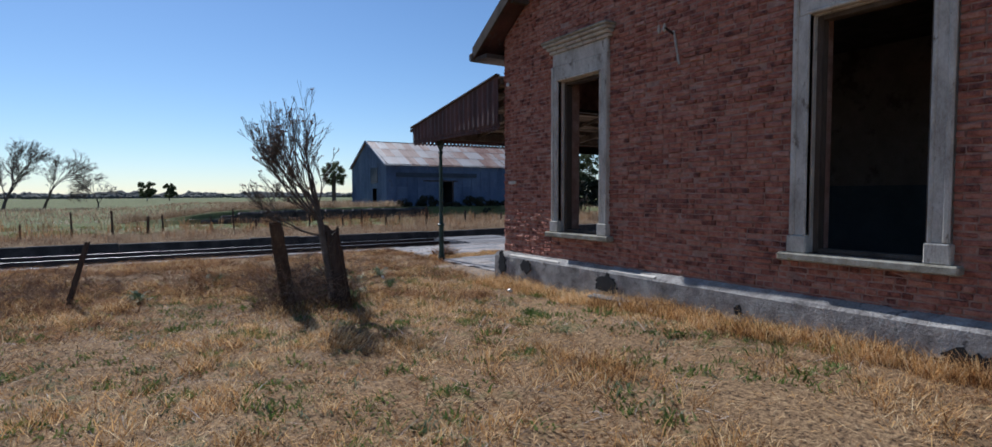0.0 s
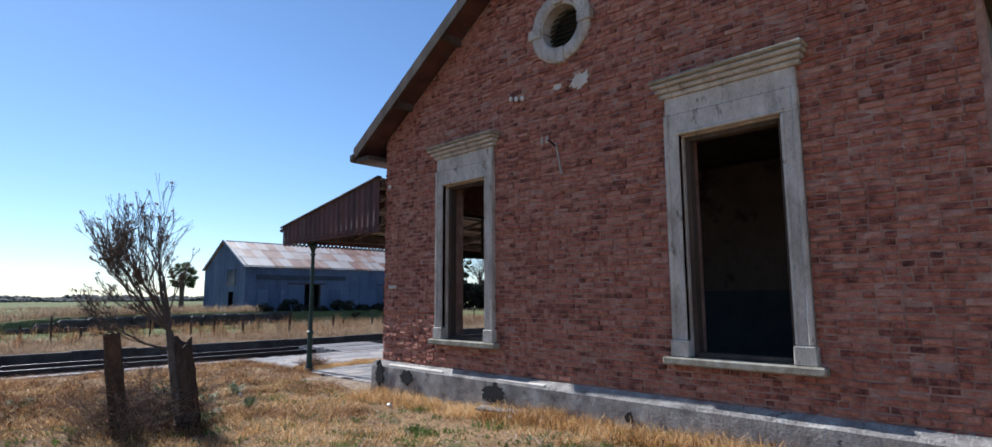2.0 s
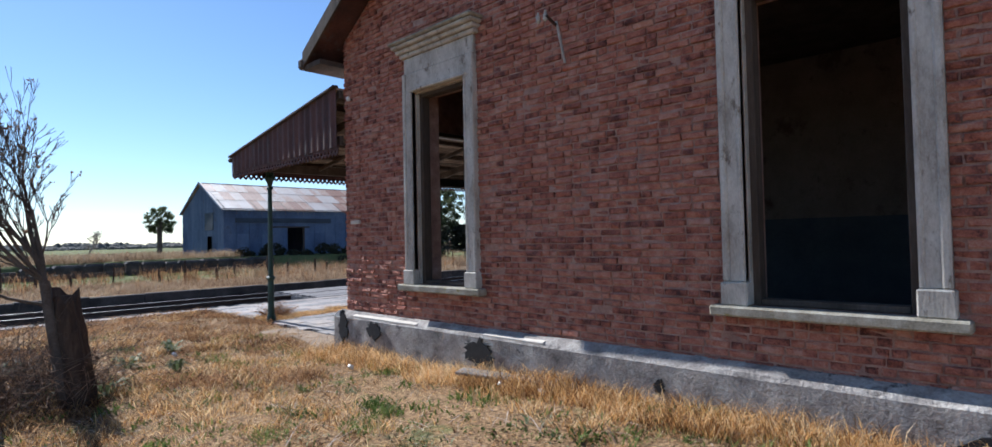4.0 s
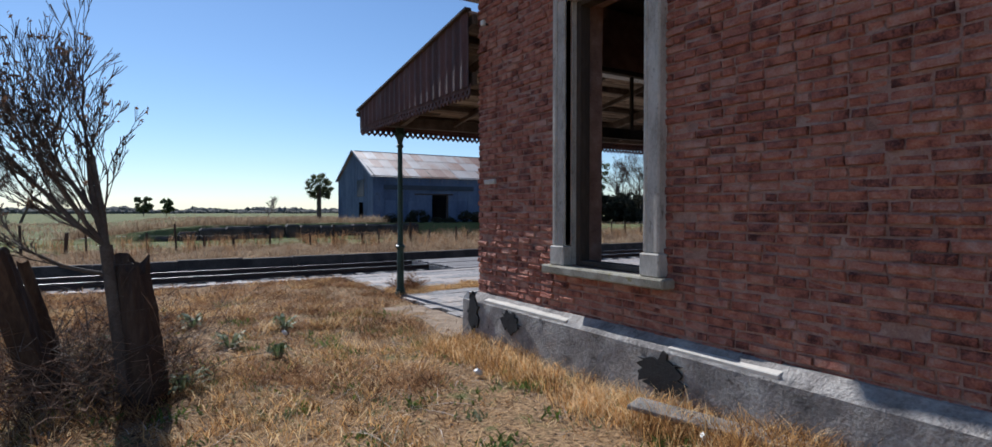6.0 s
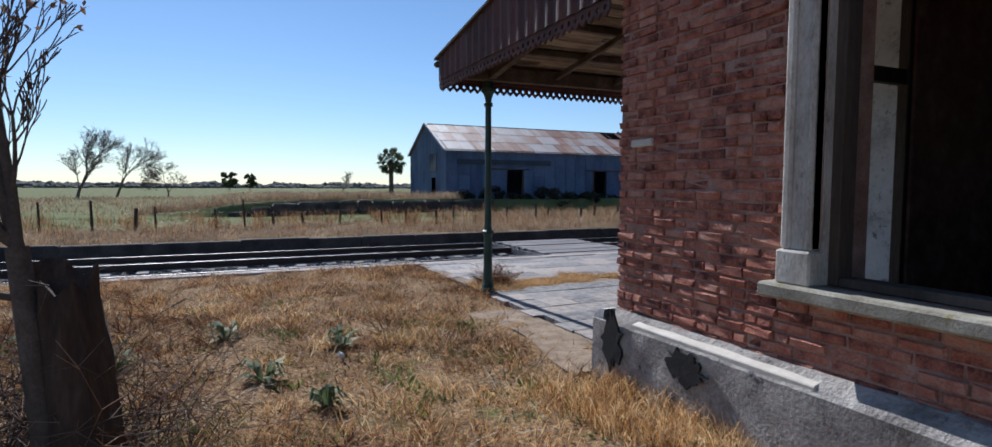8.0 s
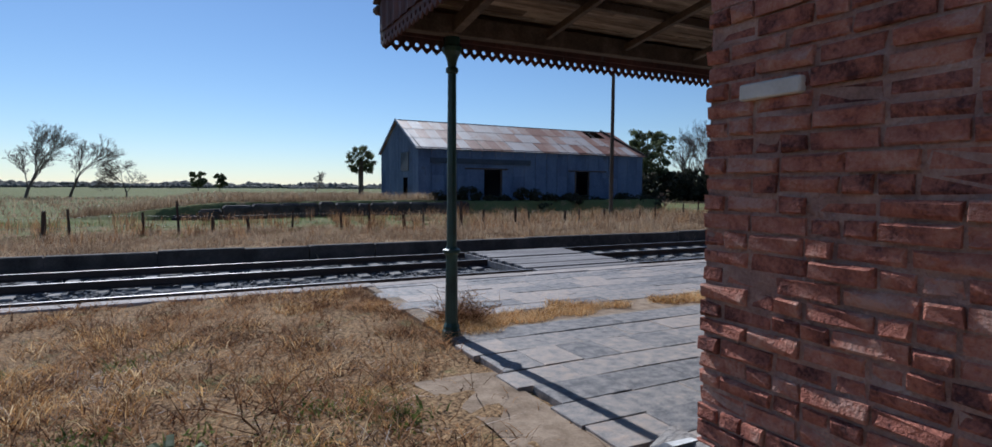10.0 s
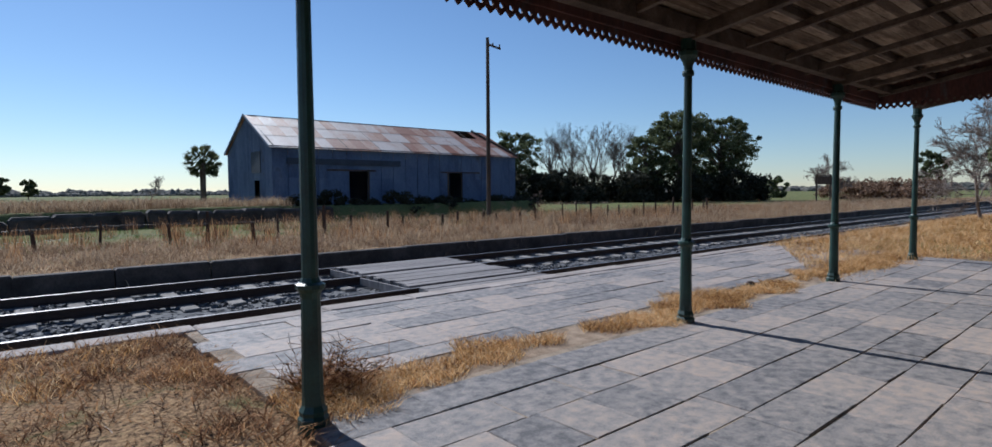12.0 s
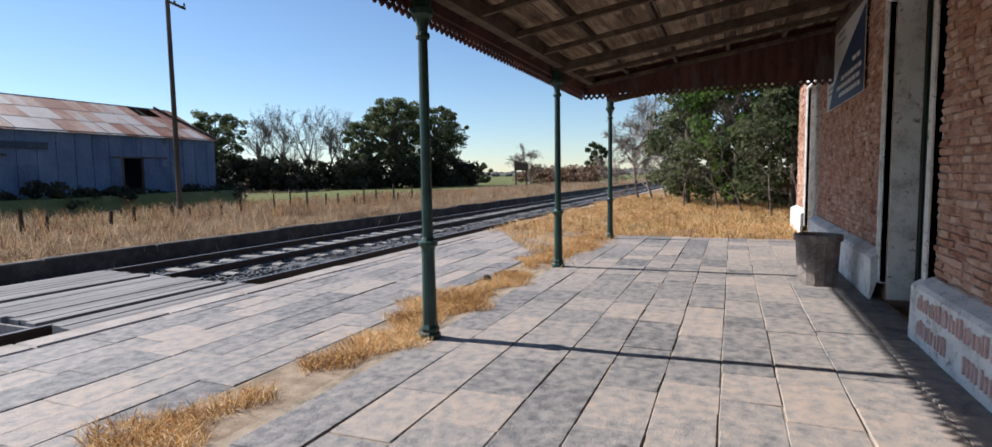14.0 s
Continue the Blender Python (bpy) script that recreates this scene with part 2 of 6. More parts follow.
def ground_material():
    m = bpy.data.materials.new("dry_field")
    m.use_nodes = True
    nt = m.node_tree
    bsdf = nt.nodes["Principled BSDF"]
    geo = nt.nodes.new("ShaderNodeNewGeometry")
    big = node(nt, "ShaderNodeTexNoise", Scale=0.22, Detail=6.0, Roughness=0.6)
    mid = node(nt, "ShaderNodeTexNoise", Scale=1.6, Detail=8.0, Roughness=0.7)
    fine = node(nt, "ShaderNodeTexNoise", Scale=26.0, Detail=5.0, Roughness=0.7)
    for n in (big, mid, fine):
        nt.links.new(geo.outputs["Position"], n.inputs["Vector"])
    straw = nt.nodes.new("ShaderNodeValToRGB")
    e = straw.color_ramp.elements
    e[0].position, e[0].color = 0.36, (0.035, 0.024, 0.017, 1)
    e[1].position, e[1].color = 0.70, (0.50, 0.34, 0.18, 1)
    k = e.new(0.48)
    k.color = (0.24, 0.15, 0.08, 1)
    nt.links.new(fine.outputs[0], straw.inputs[0])
    green = nt.nodes.new("ShaderNodeValToRGB")
    e = green.color_ramp.elements
    e[0].position, e[0].color = 0.3, (0.06, 0.07, 0.025, 1)
    e[1].position, e[1].color = 0.7, (0.20, 0.21, 0.08, 1)
    nt.links.new(fine.outputs[0], green.inputs[0])
    # the far pasture is greener
    sep = nt.nodes.new("ShaderNodeSeparateXYZ")
    nt.links.new(geo.outputs["Position"], sep.inputs[0])
    far = node(nt, "ShaderNodeMapRange")
    far.inputs[1].default_value, far.inputs[2].default_value = 26, 34
    far.inputs[3].default_value, far.inputs[4].default_value = 0.0, 0.23
    nt.links.new(sep.outputs[1], far.inputs[0])
    s = node(nt, "ShaderNodeMath")
    s.operation = "ADD"
    nt.links.new(mid.outputs[0], s.inputs[0])
    nt.links.new(far.outputs[0], s.inputs[1])
    gr = nt.nodes.new("ShaderNodeValToRGB")
    gr.color_ramp.elements[0].position, gr.color_ramp.elements[1].position = 0.56, 0.68
    nt.links.new(s.outputs[0], gr.inputs[0])
    mix = nt.nodes.new("ShaderNodeMix")
    mix.data_type = "RGBA"
    nt.links.new(gr.outputs[0], mix.inputs[0])
    nt.links.new(straw.outputs[0], mix.inputs[6])
    nt.links.new(green.outputs[0], mix.inputs[7])
    nt.links.new(mix.outputs[2], bsdf.inputs["Base Color"])
    bsdf.inputs["Roughness"].default_value = 1.0
    bsdf.inputs["Specular IOR Level"].default_value = 0.1
    b = node(nt, "ShaderNodeBump", Strength=0.8, Distance=0.03)
    nt.links.new(fine.outputs[0], b.inputs["Height"])
    nt.links.new(b.outputs[0], bsdf.inputs["Normal"])
    return m


M["ground"] = ground_material()


# ---- mesh helpers ----
def mesh_from(name, verts, faces, mat, smooth=False):
    me = bpy.data.meshes.new(name)
    me.from_pydata([tuple(v) for v in verts], [], [tuple(f) for f in faces])
    me.materials.append(mat)
    if smooth:
        me.polygons.foreach_set("use_smooth", [True] * len(me.polygons))
    me.update()
    return me


def mesh_object(name, verts, faces, mat, parent=None, label="", smooth=False):
    ob = new(name, mesh_from(name, verts, faces, mat, smooth))
    if parent:
        ob.parent = parent
    if label:
        ob["label"] = label
    return ob


def part(name, bm, mat, parent=None, label="", smooth=False):
    me = bpy.data.meshes.new(name)
    bm.normal_update()
    bm.to_mesh(me)
    bm.free()
    me.materials.append(mat)
    if smooth:
        me.polygons.foreach_set("use_smooth", [True] * len(me.polygons))
    ob = new(name, me)
    if parent:
        ob.parent = parent
    if label:
        ob["label"] = label
    return ob


def add_box(bm, lo, hi, bevel=0.0):
    (x0, y0, z0), (x1, y1, z1) = lo, hi
    r = bmesh.ops.create_cube(bm, size=1.0, matrix=Matrix.LocRotScale(((x0 + x1) / 2, (y0 + y1) / 2, (z0 + z1) / 2), None, (abs(x1 - x0), abs(y1 - y0), abs(z1 - z0))))
    if bevel:
        es = list({e for v in r["verts"] for e in v.link_edges})
        bmesh.ops.bevel(bm, geom=es, offset=bevel, segments=1, affect="EDGES")


def box(name, lo, hi, mat, parent=None, label="", bevel=0.0):
    bm = bmesh.new()
    add_box(bm, lo, hi, bevel)
    return part(name, bm, mat, parent, label)


def beam(name, a, b, w, h, mat, parent=None, label="", bevel=0.006):
    """A squared timber from a to b."""
    a, b = Vector(a), Vector(b)
    bm = bmesh.new()
    add_box(bm, (-w / 2, -h / 2, 0), (w / 2, h / 2, (b - a).length), bevel)
    d = (b - a).normalized()
    up = Vector((0, 0, 1)) if abs(d.z) < 0.95 else Vector((0, 1, 0))
    side = d.cross(up).normalized()
    up = side.cross(d)
    m = Matrix((side, up, d)).transposed().to_4x4()
    m.translation = a
    bm.transform(m)
    return part(name, bm, mat, parent, label)


def lathe(name, profile, mat, parent=None, seg=14, at=(0, 0, 0), label="", square=False):
    """profile: pairs of radius and height."""
    vs, fs = [], []
    for r, z in profile:
        for i in range(seg):
            a = 2 * math.pi * (i + 0.5) / seg
            vs.append((at[0] + r * math.cos(a), at[1] + r * math.sin(a), at[2] + z))
    n = len(profile)
    for j in range(n - 1):
        for i in range(seg):
            k = (i + 1) % seg
            fs.append((j * seg + i, j * seg + k, (j + 1) * seg + k, (j + 1) * seg + i))
    fs.append(tuple(range(seg))[::-1])
    fs.append(tuple((n - 1) * seg + i for i in range(seg)))
    return mesh_object(name, vs, fs, mat, parent, label, smooth=False)


def plate(outer, holes, place, thick):
    """A bmesh plate with an outline and holes in (u, v); place(u, v, w) gives the world point, w from 0 to thick."""
    bm = bmesh.new()
    loops = []
    edges = []
    for ring in (outer, *holes):
        vs = [bm.verts.new((u, v, 0)) for u, v in ring]
        loops.append(ring)
        edges += [bm.edges.new((vs[i], vs[(i + 1) % len(vs)])) for i in range(len(vs))]
    bmesh.ops.triangle_fill(bm, use_beauty=True, use_dissolve=False, edges=edges)
    front = [(tuple(v.co.xy), v.index) for v in bm.verts]
    bm.verts.index_update()
    bm.verts.ensure_lookup_table()
    vs = [v.co.copy() for v in bm.verts]
    fs = [[v.index for v in f.verts] for f in bm.faces]
    bm.free()
    n = len(vs)
    out = bmesh.new()
    top = [out.verts.new(place(v.x, v.y, 0)) for v in vs]
    bot = [out.verts.new(place(v.x, v.y, thick)) for v in vs]
    for f in fs:
        out.faces.new([top[i] for i in f])
        out.faces.new([bot[i] for i in reversed(f)])
    k = 0
    for ring in loops:
        m = len(ring)
        for i in range(m):
            a, b = k + i, k + (i + 1) % m
            out.faces.new([top[a], bot[a], bot[b], top[b]])
        k += m
    bmesh.ops.recalc_face_normals(out, faces=out.faces)
    return out


def rect(u0, v0, u1, v1):
    return [(u0, v0), (u1, v0), (u1, v1), (u0, v1)]


def structure(ob, label="", category=""):
    return tagged(ob, label, category, kind="structure")


def empty(name, at=(0, 0, 0), label="", category="", group="", kind=""):
    ob = new(name)
    ob.location = at
    return tagged(ob, label, category, group, kind)


# ---- ground ----
def smooth_step(a, b, v):
    t = np.clip((v - a) / (b - a), 0, 1)
    return t * t * (3 - 2 * t)


EDGE_Y, BED_END, RAIL_Z = 16.0, 21.75, -0.12


def gz(x, y):
    """Height of the ground."""
    x, y = np.asarray(x, float), np.asarray(y, float)
    z = 0.17 * (1 - smooth_step(2.0, 7.0, y)) * smooth_step(-6, 3, x) - 0.02
    z = z + 0.035 * np.sin(x * 1.3 + 0.7 * y) * np.sin(y * 1.1 - 0.4 * x) * (1 - smooth_step(14, 15.5, y)) * (1 - smooth_step(4.0, 5.3, x))
    bed = smooth_step(EDGE_Y - 0.1, EDGE_Y + 0.02, y) * (1 - smooth_step(BED_END + 0.03, BED_END + 0.15, y))
    z = z * (1 - bed) - 0.36 * bed
    beyond = smooth_step(BED_END, BED_END + 0.4, y)
    z = z + 0.06 * beyond
    bank = smooth_step(37.7, 38.05, y + 0.35 * np.sin(x * 0.7)) * smooth_step(-3, 5, x) * (1 - smooth_step(33.2, 34.0, x)) * (1 - smooth_step(60, 120, y))
    z = z + 0.8 * bank
    z = z + 0.05 * np.sin(x * 0.35) * np.sin(y * 0.3) * smooth_step(23, 27, y)
    # solid under the building and the paving
    out = 0.38 * smooth_step(8.0, 8.4, y)
    under = smooth_step(5.35 + out, 5.6 + out, x) * (1 - smooth_step(15.9, 15.99, y)) * smooth_step(-2.0, -1.2, y) * (1 - smooth_step(20.3, 20.8, x))
    z = z * (1 - under) - 0.10 * under
    return z


def axis(lo, hi, step, far):
    core = list(np.arange(lo, hi + 1e-6, step))
    d, out, a = step, [], hi
    while a < far:
        d *= 1.22
        a += d
        out.append(a)
    d, back, a = step, [], lo
    while a > -far:
        d *= 1.22
        a -= d
        back.append(a)
    return np.array(back[::-1] + core + out)


def build_ground():
    xs = axis(-12, 36, 0.22, 2500)
    ys = np.concatenate([axis(-6, 24, 0.2, 2500)[axis(-6, 24, 0.2, 2500) < 24], np.arange(24, 44, 0.3), axis(-6, 44, 0.4, 2500)[axis(-6, 44, 0.4, 2500) > 44]])
    ys = np.unique(np.concatenate([ys, [EDGE_Y - 0.1, EDGE_Y + 0.02, BED_END + 0.03, BED_END + 0.15]]).round(3))
    gx, gy = np.meshgrid(xs, ys)
    z = gz(gx, gy)
    near = (np.abs(gx) < 40) & (gy < 60)
    z = z + np.where(near, RNG.normal(0, 0.012, z.shape), 0)
    nx, ny = len(xs), len(ys)
    v = np.stack([gx.ravel(), gy.ravel(), z.ravel()], 1)
    i = (np.arange(ny - 1)[:, None] * nx + np.arange(nx - 1)[None, :]).ravel()
    f = np.stack([i, i + 1, i + nx + 1, i + nx], 1)
    ob = mesh_object("ground", v.tolist(), f.tolist(), M["ground"], smooth=True)
    return structure(ob, "dry straw-coloured grassland, flat to the horizon", "ground")


build_ground()


# ---- the station building ----
GX, FY = 5.32, 7.66          # gable face, platform face
CY, YB = 7.98, -1.36         # front corner, back corner
RIDGE_Y, XE = 3.335, 24.2
PL = 0.55                    # plinth height
EAVE_Z, SLOPE = 4.92, 0.625
COURSE, BL = 0.072, 0.232


def gable_top(y):
    return EAVE_Z + SLOPE * (CY - RIDGE_Y - abs(y - RIDGE_Y)) + 0.05


W1, W2 = (5.04, 6.11), (0.39, 1.58)     # clear openings in the gable wall
WZ0, WZ1 = 1.08, 3.78
OC_Y, OC_Z, OC_R = 3.42, 5.86, 0.37
F1, F2, F3 = (6.58, 8.15), (12.08, 13.78), (20.0, 21.6)   # doorways in the platform wall
DZ = 3.55

# wall cores, of mortar
hole = [(OC_Y + OC_R * math.cos(a * math.pi / 12), OC_Z + OC_R * math.sin(a * math.pi / 12)) for a in range(24)]
core = plate([(YB, -0.1), (CY - 0.02, -0.1), (CY - 0.02, gable_top(CY)), (RIDGE_Y, gable_top(RIDGE_Y)), (YB, gable_top(YB))],
             [rect(W1[0], WZ0, W1[1], WZ1), rect(W2[0], WZ0, W2[1], WZ1), hole], lambda u, v, w: (GX + 0.013 + w, u, v), 0.42)
wall_west = structure(part("wall_west", core, M["mortar"]), "red brick gable wall with wide pale mortar joints", "wall")
front = []
x = GX + 0.44
pts = [(x, -0.1)]
for a, b in (F1, F2, F3):
    pts += [(a, -0.1), (a, DZ), (b, DZ), (b, -0.1)]
pts += [(XE, -0.1), (XE, 4.6), (x, 4.6)]
core = plate(pts, [], lambda u, v, w: (u, FY - 0.012 - w, v), 0.42)
wall_north = structure(part("wall_north", core, M["mortar"]), "weathered brick platform wall with rendered doorways", "wall")
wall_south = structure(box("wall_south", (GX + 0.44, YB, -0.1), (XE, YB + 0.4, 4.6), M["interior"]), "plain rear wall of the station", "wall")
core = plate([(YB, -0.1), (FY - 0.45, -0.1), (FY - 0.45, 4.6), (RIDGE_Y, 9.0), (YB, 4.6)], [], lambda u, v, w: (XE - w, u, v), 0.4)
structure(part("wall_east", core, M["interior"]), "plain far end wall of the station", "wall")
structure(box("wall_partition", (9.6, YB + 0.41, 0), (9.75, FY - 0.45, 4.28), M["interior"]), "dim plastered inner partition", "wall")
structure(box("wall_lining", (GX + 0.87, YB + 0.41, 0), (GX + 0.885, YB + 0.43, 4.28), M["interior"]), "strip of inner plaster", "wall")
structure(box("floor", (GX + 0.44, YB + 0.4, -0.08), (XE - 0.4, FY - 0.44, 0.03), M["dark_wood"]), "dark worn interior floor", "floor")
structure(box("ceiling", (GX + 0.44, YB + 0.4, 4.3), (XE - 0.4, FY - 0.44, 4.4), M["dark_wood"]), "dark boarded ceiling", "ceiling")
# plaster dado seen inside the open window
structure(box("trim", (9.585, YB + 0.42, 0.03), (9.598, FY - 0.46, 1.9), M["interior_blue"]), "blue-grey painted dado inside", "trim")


def roof_slab():
    th, ov = 0.16, 0.52
    x0, x1 = GX - 0.42, XE + 0.3
    ye, yr = CY + ov, RIDGE_Y
    ze = gable_top(CY) - SLOPE * ov
    zr = gable_top(RIDGE_Y)
    root = empty("roof", (0, 0, 0), "steep pitched station roof with dark bargeboards", "roof", kind="structure")
    for s, nm in ((1, "roof_slope"), (-1, "roof_slope")):
        ya = yr + s * (ye - yr)
        bm = bmesh.new()
        q = [(x0, ya, ze), (x1, ya, ze), (x1, yr, zr), (x0, yr, zr)]
        lo = [bm.verts.new(p) for p in q]
        hi = [bm.verts.new((p[0], p[1], p[2] + th)) for p in q]
        bm.faces.new(lo)
        bm.faces.new(hi[::-1])
        for i in range(4):
            bm.faces.new((lo[i], lo[(i + 1) % 4], hi[(i + 1) % 4], hi[i]))
        bmesh.ops.recalc_face_normals(bm, faces=bm.faces)
        part(nm, bm, M["fascia"], root)
        # bargeboard and eaves gutter
        d = 0.02
        bm = bmesh.new()
        pr = [(x0 - 0.03, ya, ze - 0.06), (x0 - 0.03, yr, zr - 0.06), (x0 - 0.03, yr, zr + th + 0.03), (x0 - 0.03, ya, ze + th + 0.03)]
        a = [bm.verts.new(p) for p in pr]
        b = [bm.verts.new((p[0] + 0.035, p[1], p[2])) for p in pr]
        bm.faces.new(a)
        bm.faces.new(b[::-1])
        for i in range(4):
            bm.faces.new((a[i], a[(i + 1) % 4], b[(i + 1) % 4], b[i]))
        bmesh.ops.recalc_face_normals(bm, faces=bm.faces)
        part("bargeboard", bm, M["dark_wood"], root)
        box("soffit", (x0 + 0.01, min(ya, ya - s * 0.5), ze - 0.10), (x1, max(ya, ya - s * 0.5), ze - 0.02), M["dark_wood"], root)
        box("gutter", (x0 - 0.05, ya - 0.02, ze - 0.08), (x1, ya + 0.13 * s, ze + 0.09), M["dark_wood"], root, bevel=0.03)
    for i in range(3):
        y = CY - 0.9 - i * 1.4
        box("purlin_end", (x0 + 0.04, y, gable_top(y) - 0.13), (GX, y + 0.09, gable_top(y) + 0.0), M["dark_wood"], root)


roof_slab()


def surround(name, place, u0, u1, z0, z1, sill, label):
    wall_mat = M["stucco"] if sill else M["white_plinth"]
    """A moulded rendered surround of an opening with frieze and cornice; place(u, v, w): w is how far it stands out."""
    root = empty(name, (0, 0, 0), label, "window surround" if sill else "door surround", kind="structure")

    def blk(nm, a, b, lo, hi, w, mat=None, bev=0.008, w0=-0.02):
        p, q = place(a, lo, w0), place(b, hi, w)
        return box(nm, tuple(min(s, t) for s, t in zip(p, q)), tuple(max(s, t) for s, t in zip(p, q)), mat or wall_mat, root, bevel=bev)
    aw = 0.19 if sill else 0.11
    for s, e in ((u0 - aw, u0), (u1, u1 + aw)):
        base = z0 + 0.005
        if sill:
            blk("pedestal", s - 0.02, e + 0.015, base, base + 0.2, 0.10, bev=0.012)
        blk("jamb", s, e, base + 0.2, z1, 0.06)
        ow = 0.06 if sill else 0.03
        outer = (s, s + ow) if e == u0 else (e - ow, e)
        inner = (e - ow * 0.7, e) if e == u0 else (s, s + ow * 0.7)
        blk("fillet", *outer, base + 0.2, z1 + 0.27, 0.085, bev=0.015)
        blk("bead", *inner, base + 0.2, z1, 0.075, bev=0.012)
    blk("lintel", u0 - aw + 0.06, u1 + aw - 0.06, z1, z1 + 0.27, 0.06)
    blk("lintel_bead", u0 - 0.05, u1 + 0.05, z1 + 0.001, z1 + 0.045, 0.074, bev=0.012)
    blk("frieze", u0 - aw + 0.01, u1 + aw - 0.01, z1 + 0.272, z1 + 0.50, 0.045)
    for k, (h, w) in enumerate(((0.06, 0.09), (0.06, 0.14), (0.05, 0.20), (0.05, 0.235))):
        lo = z1 + 0.50 + sum((0.06, 0.06, 0.05, 0.05)[:k])
        blk("cornice_moulding", u0 - aw - w * 0.55, u1 + aw + w * 0.55, lo + 0.001, lo + h, w, bev=0.018, mat=M["sill"] if k == 3 else None)
    if sill:
        blk("sill", u0 - aw - 0.1, u1 + aw + 0.1, z0 - 0.085, z0 + 0.004, 0.15, M["sill"], 0.015)
    return root


gable = lambda u, v, w: (GX - w, u, v)
face = lambda u, v, w: (u, FY + w, v)
surround("window_1", gable, *W1, WZ0, WZ1, True, "tall glassless window with a moulded cream stucco surround")
surround("window_2", gable, *W2, WZ0, WZ1, True, "tall glassless window with a peeling cream stucco surround")
surround("door_1", face, *F1, 0.0, DZ, False, "open doorway with a rendered surround")
surround("door_2", face, *F2, 0.0, DZ, False, "doorway with a whitewashed peeling surround")
surround("door_3", face, *F3, 0.0, DZ, False, "doorway with a worn rendered surround")


def casing(u0, u1, z0, z1, place, d0, d1, mat, label):
    """Timber frame set back in an opening."""
    root = empty("window_frame", (0, 0, 0), label, "window frame", kind="structure")
    t = 0.07
    for nm, (a, b, lo, hi) in {"stile": (u0, u0 + t, z0, z1), "stile.b": (u1 - t, u1, z0, z1), "head": (u0 + t, u1 - t, z1 - t, z1), "rail": (u0 + t, u1 - t, z0, z0 + 0.06)}.items():
        p, q = place(a + 0.002, lo + 0.006, -d0), place(b - 0.002, hi - 0.002, -d1)
        box(nm.split(".")[0], tuple(min(s, e) for s, e in zip(p, q)), tuple(max(s, e) for s, e in zip(p, q)), mat, root, bevel=0.006)


def reveal(u0, u1, z0, z1, place, depth, mat, label):
    """Plaster lining of the sides and head of an opening."""
    root = empty("reveal", (0, 0, 0), label, "reveal", kind="structure")
    for a, b, lo, hi in ((u0 - 0.004, u0 + 0.012, z0 + 0.01, z1 - 0.002), (u1 - 0.012, u1 + 0.004, z0 + 0.01, z1 - 0.002), (u0 + 0.013, u1 - 0.013, z1 - 0.014, z1 + 0.004)):
        p, q = place(a, lo, -0.021), place(b, hi, -depth)
        box("lining", tuple(min(s, e) for s, e in zip(p, q)), tuple(max(s, e) for s, e in zip(p, q)), mat, root)


reveal(*W1, WZ0, WZ1, gable, 0.075, M["stucco"], "plastered side of the window opening")
reveal(*W2, WZ0, WZ1, gable, 0.075, M["stucco"], "plastered side of the window opening")
reveal(*F1, 0.0, DZ, face, 0.30, M["white_plinth"], "whitewashed peeling side of the doorway")
reveal(*F2, 0.0, DZ, face, 0.30, M["white_plinth"], "whitewashed peeling side of the doorway")
reveal(*F3, 0.0, DZ, face, 0.30, M["white_plinth"], "whitewashed peeling side of the doorway")
casing(*W1, WZ0, WZ1, gable, 0.077, 0.21, M["dark_wood"], "bare weathered timber window frame without glass")
casing(*W2, WZ0, WZ1, gable, 0.077, 0.21, M["dark_wood"], "bare weathered timber window frame without glass")
casing(*F1, 0.0, DZ, face, 0.31, 0.41, M["dark_wood"], "bare timber door frame")
casing(*F2, 0.0, DZ, face, 0.31, 0.41, M["door_green"], "dark green timber door frame")
casing(*F3, 0.0, DZ, face, 0.31, 0.41, M["door_green"], "dark green timber door frame")


def door_leaf(u0, u1):
    root = empty("door_leaf", (0, 0, 0), "tall dark green panelled door, closed", "door")
    mid = (u0 + u1) / 2
    for a, b in ((u0 + 0.075, mid - 0.003), (mid + 0.003, u1 - 0.075)):
        box("leaf", (a, FY - 0.38, 0.035), (b, FY - 0.335, DZ - 0.08), M["door_green"], root, bevel=0.004)
        for lo, hi in ((0.15, 0.9), (1.0, 2.1), (2.2, 3.3)):
            box("panel", (a + 0.1, FY - 0.342, lo), (b - 0.1, FY - 0.322, hi), M["door_green"], root, bevel=0.008)
    lathe("knob", [(0.01, 0), (0.03, 0.01), (0.03, 0.04), (0.01, 0.05)], M["rail_top"], root, 8, (mid + 0.06, FY - 0.31, 1.05))


transom = structure(empty("transom"), "dark timber transom bar across the open doorway", "door frame")
box("bar", (F1[0] + 0.075, FY - 0.40, 2.62), (F1[1] - 0.075, FY - 0.32, 2.76), M["dark_wood"], transom, bevel=0.006)
box("mullion", ((F1[0] + F1[1]) / 2 - 0.02, FY - 0.385, 2.762), ((F1[0] + F1[1]) / 2 + 0.02, FY - 0.345, DZ - 0.075), M["dark_wood"], transom)

door_leaf(*F2)
door_leaf(*F3)


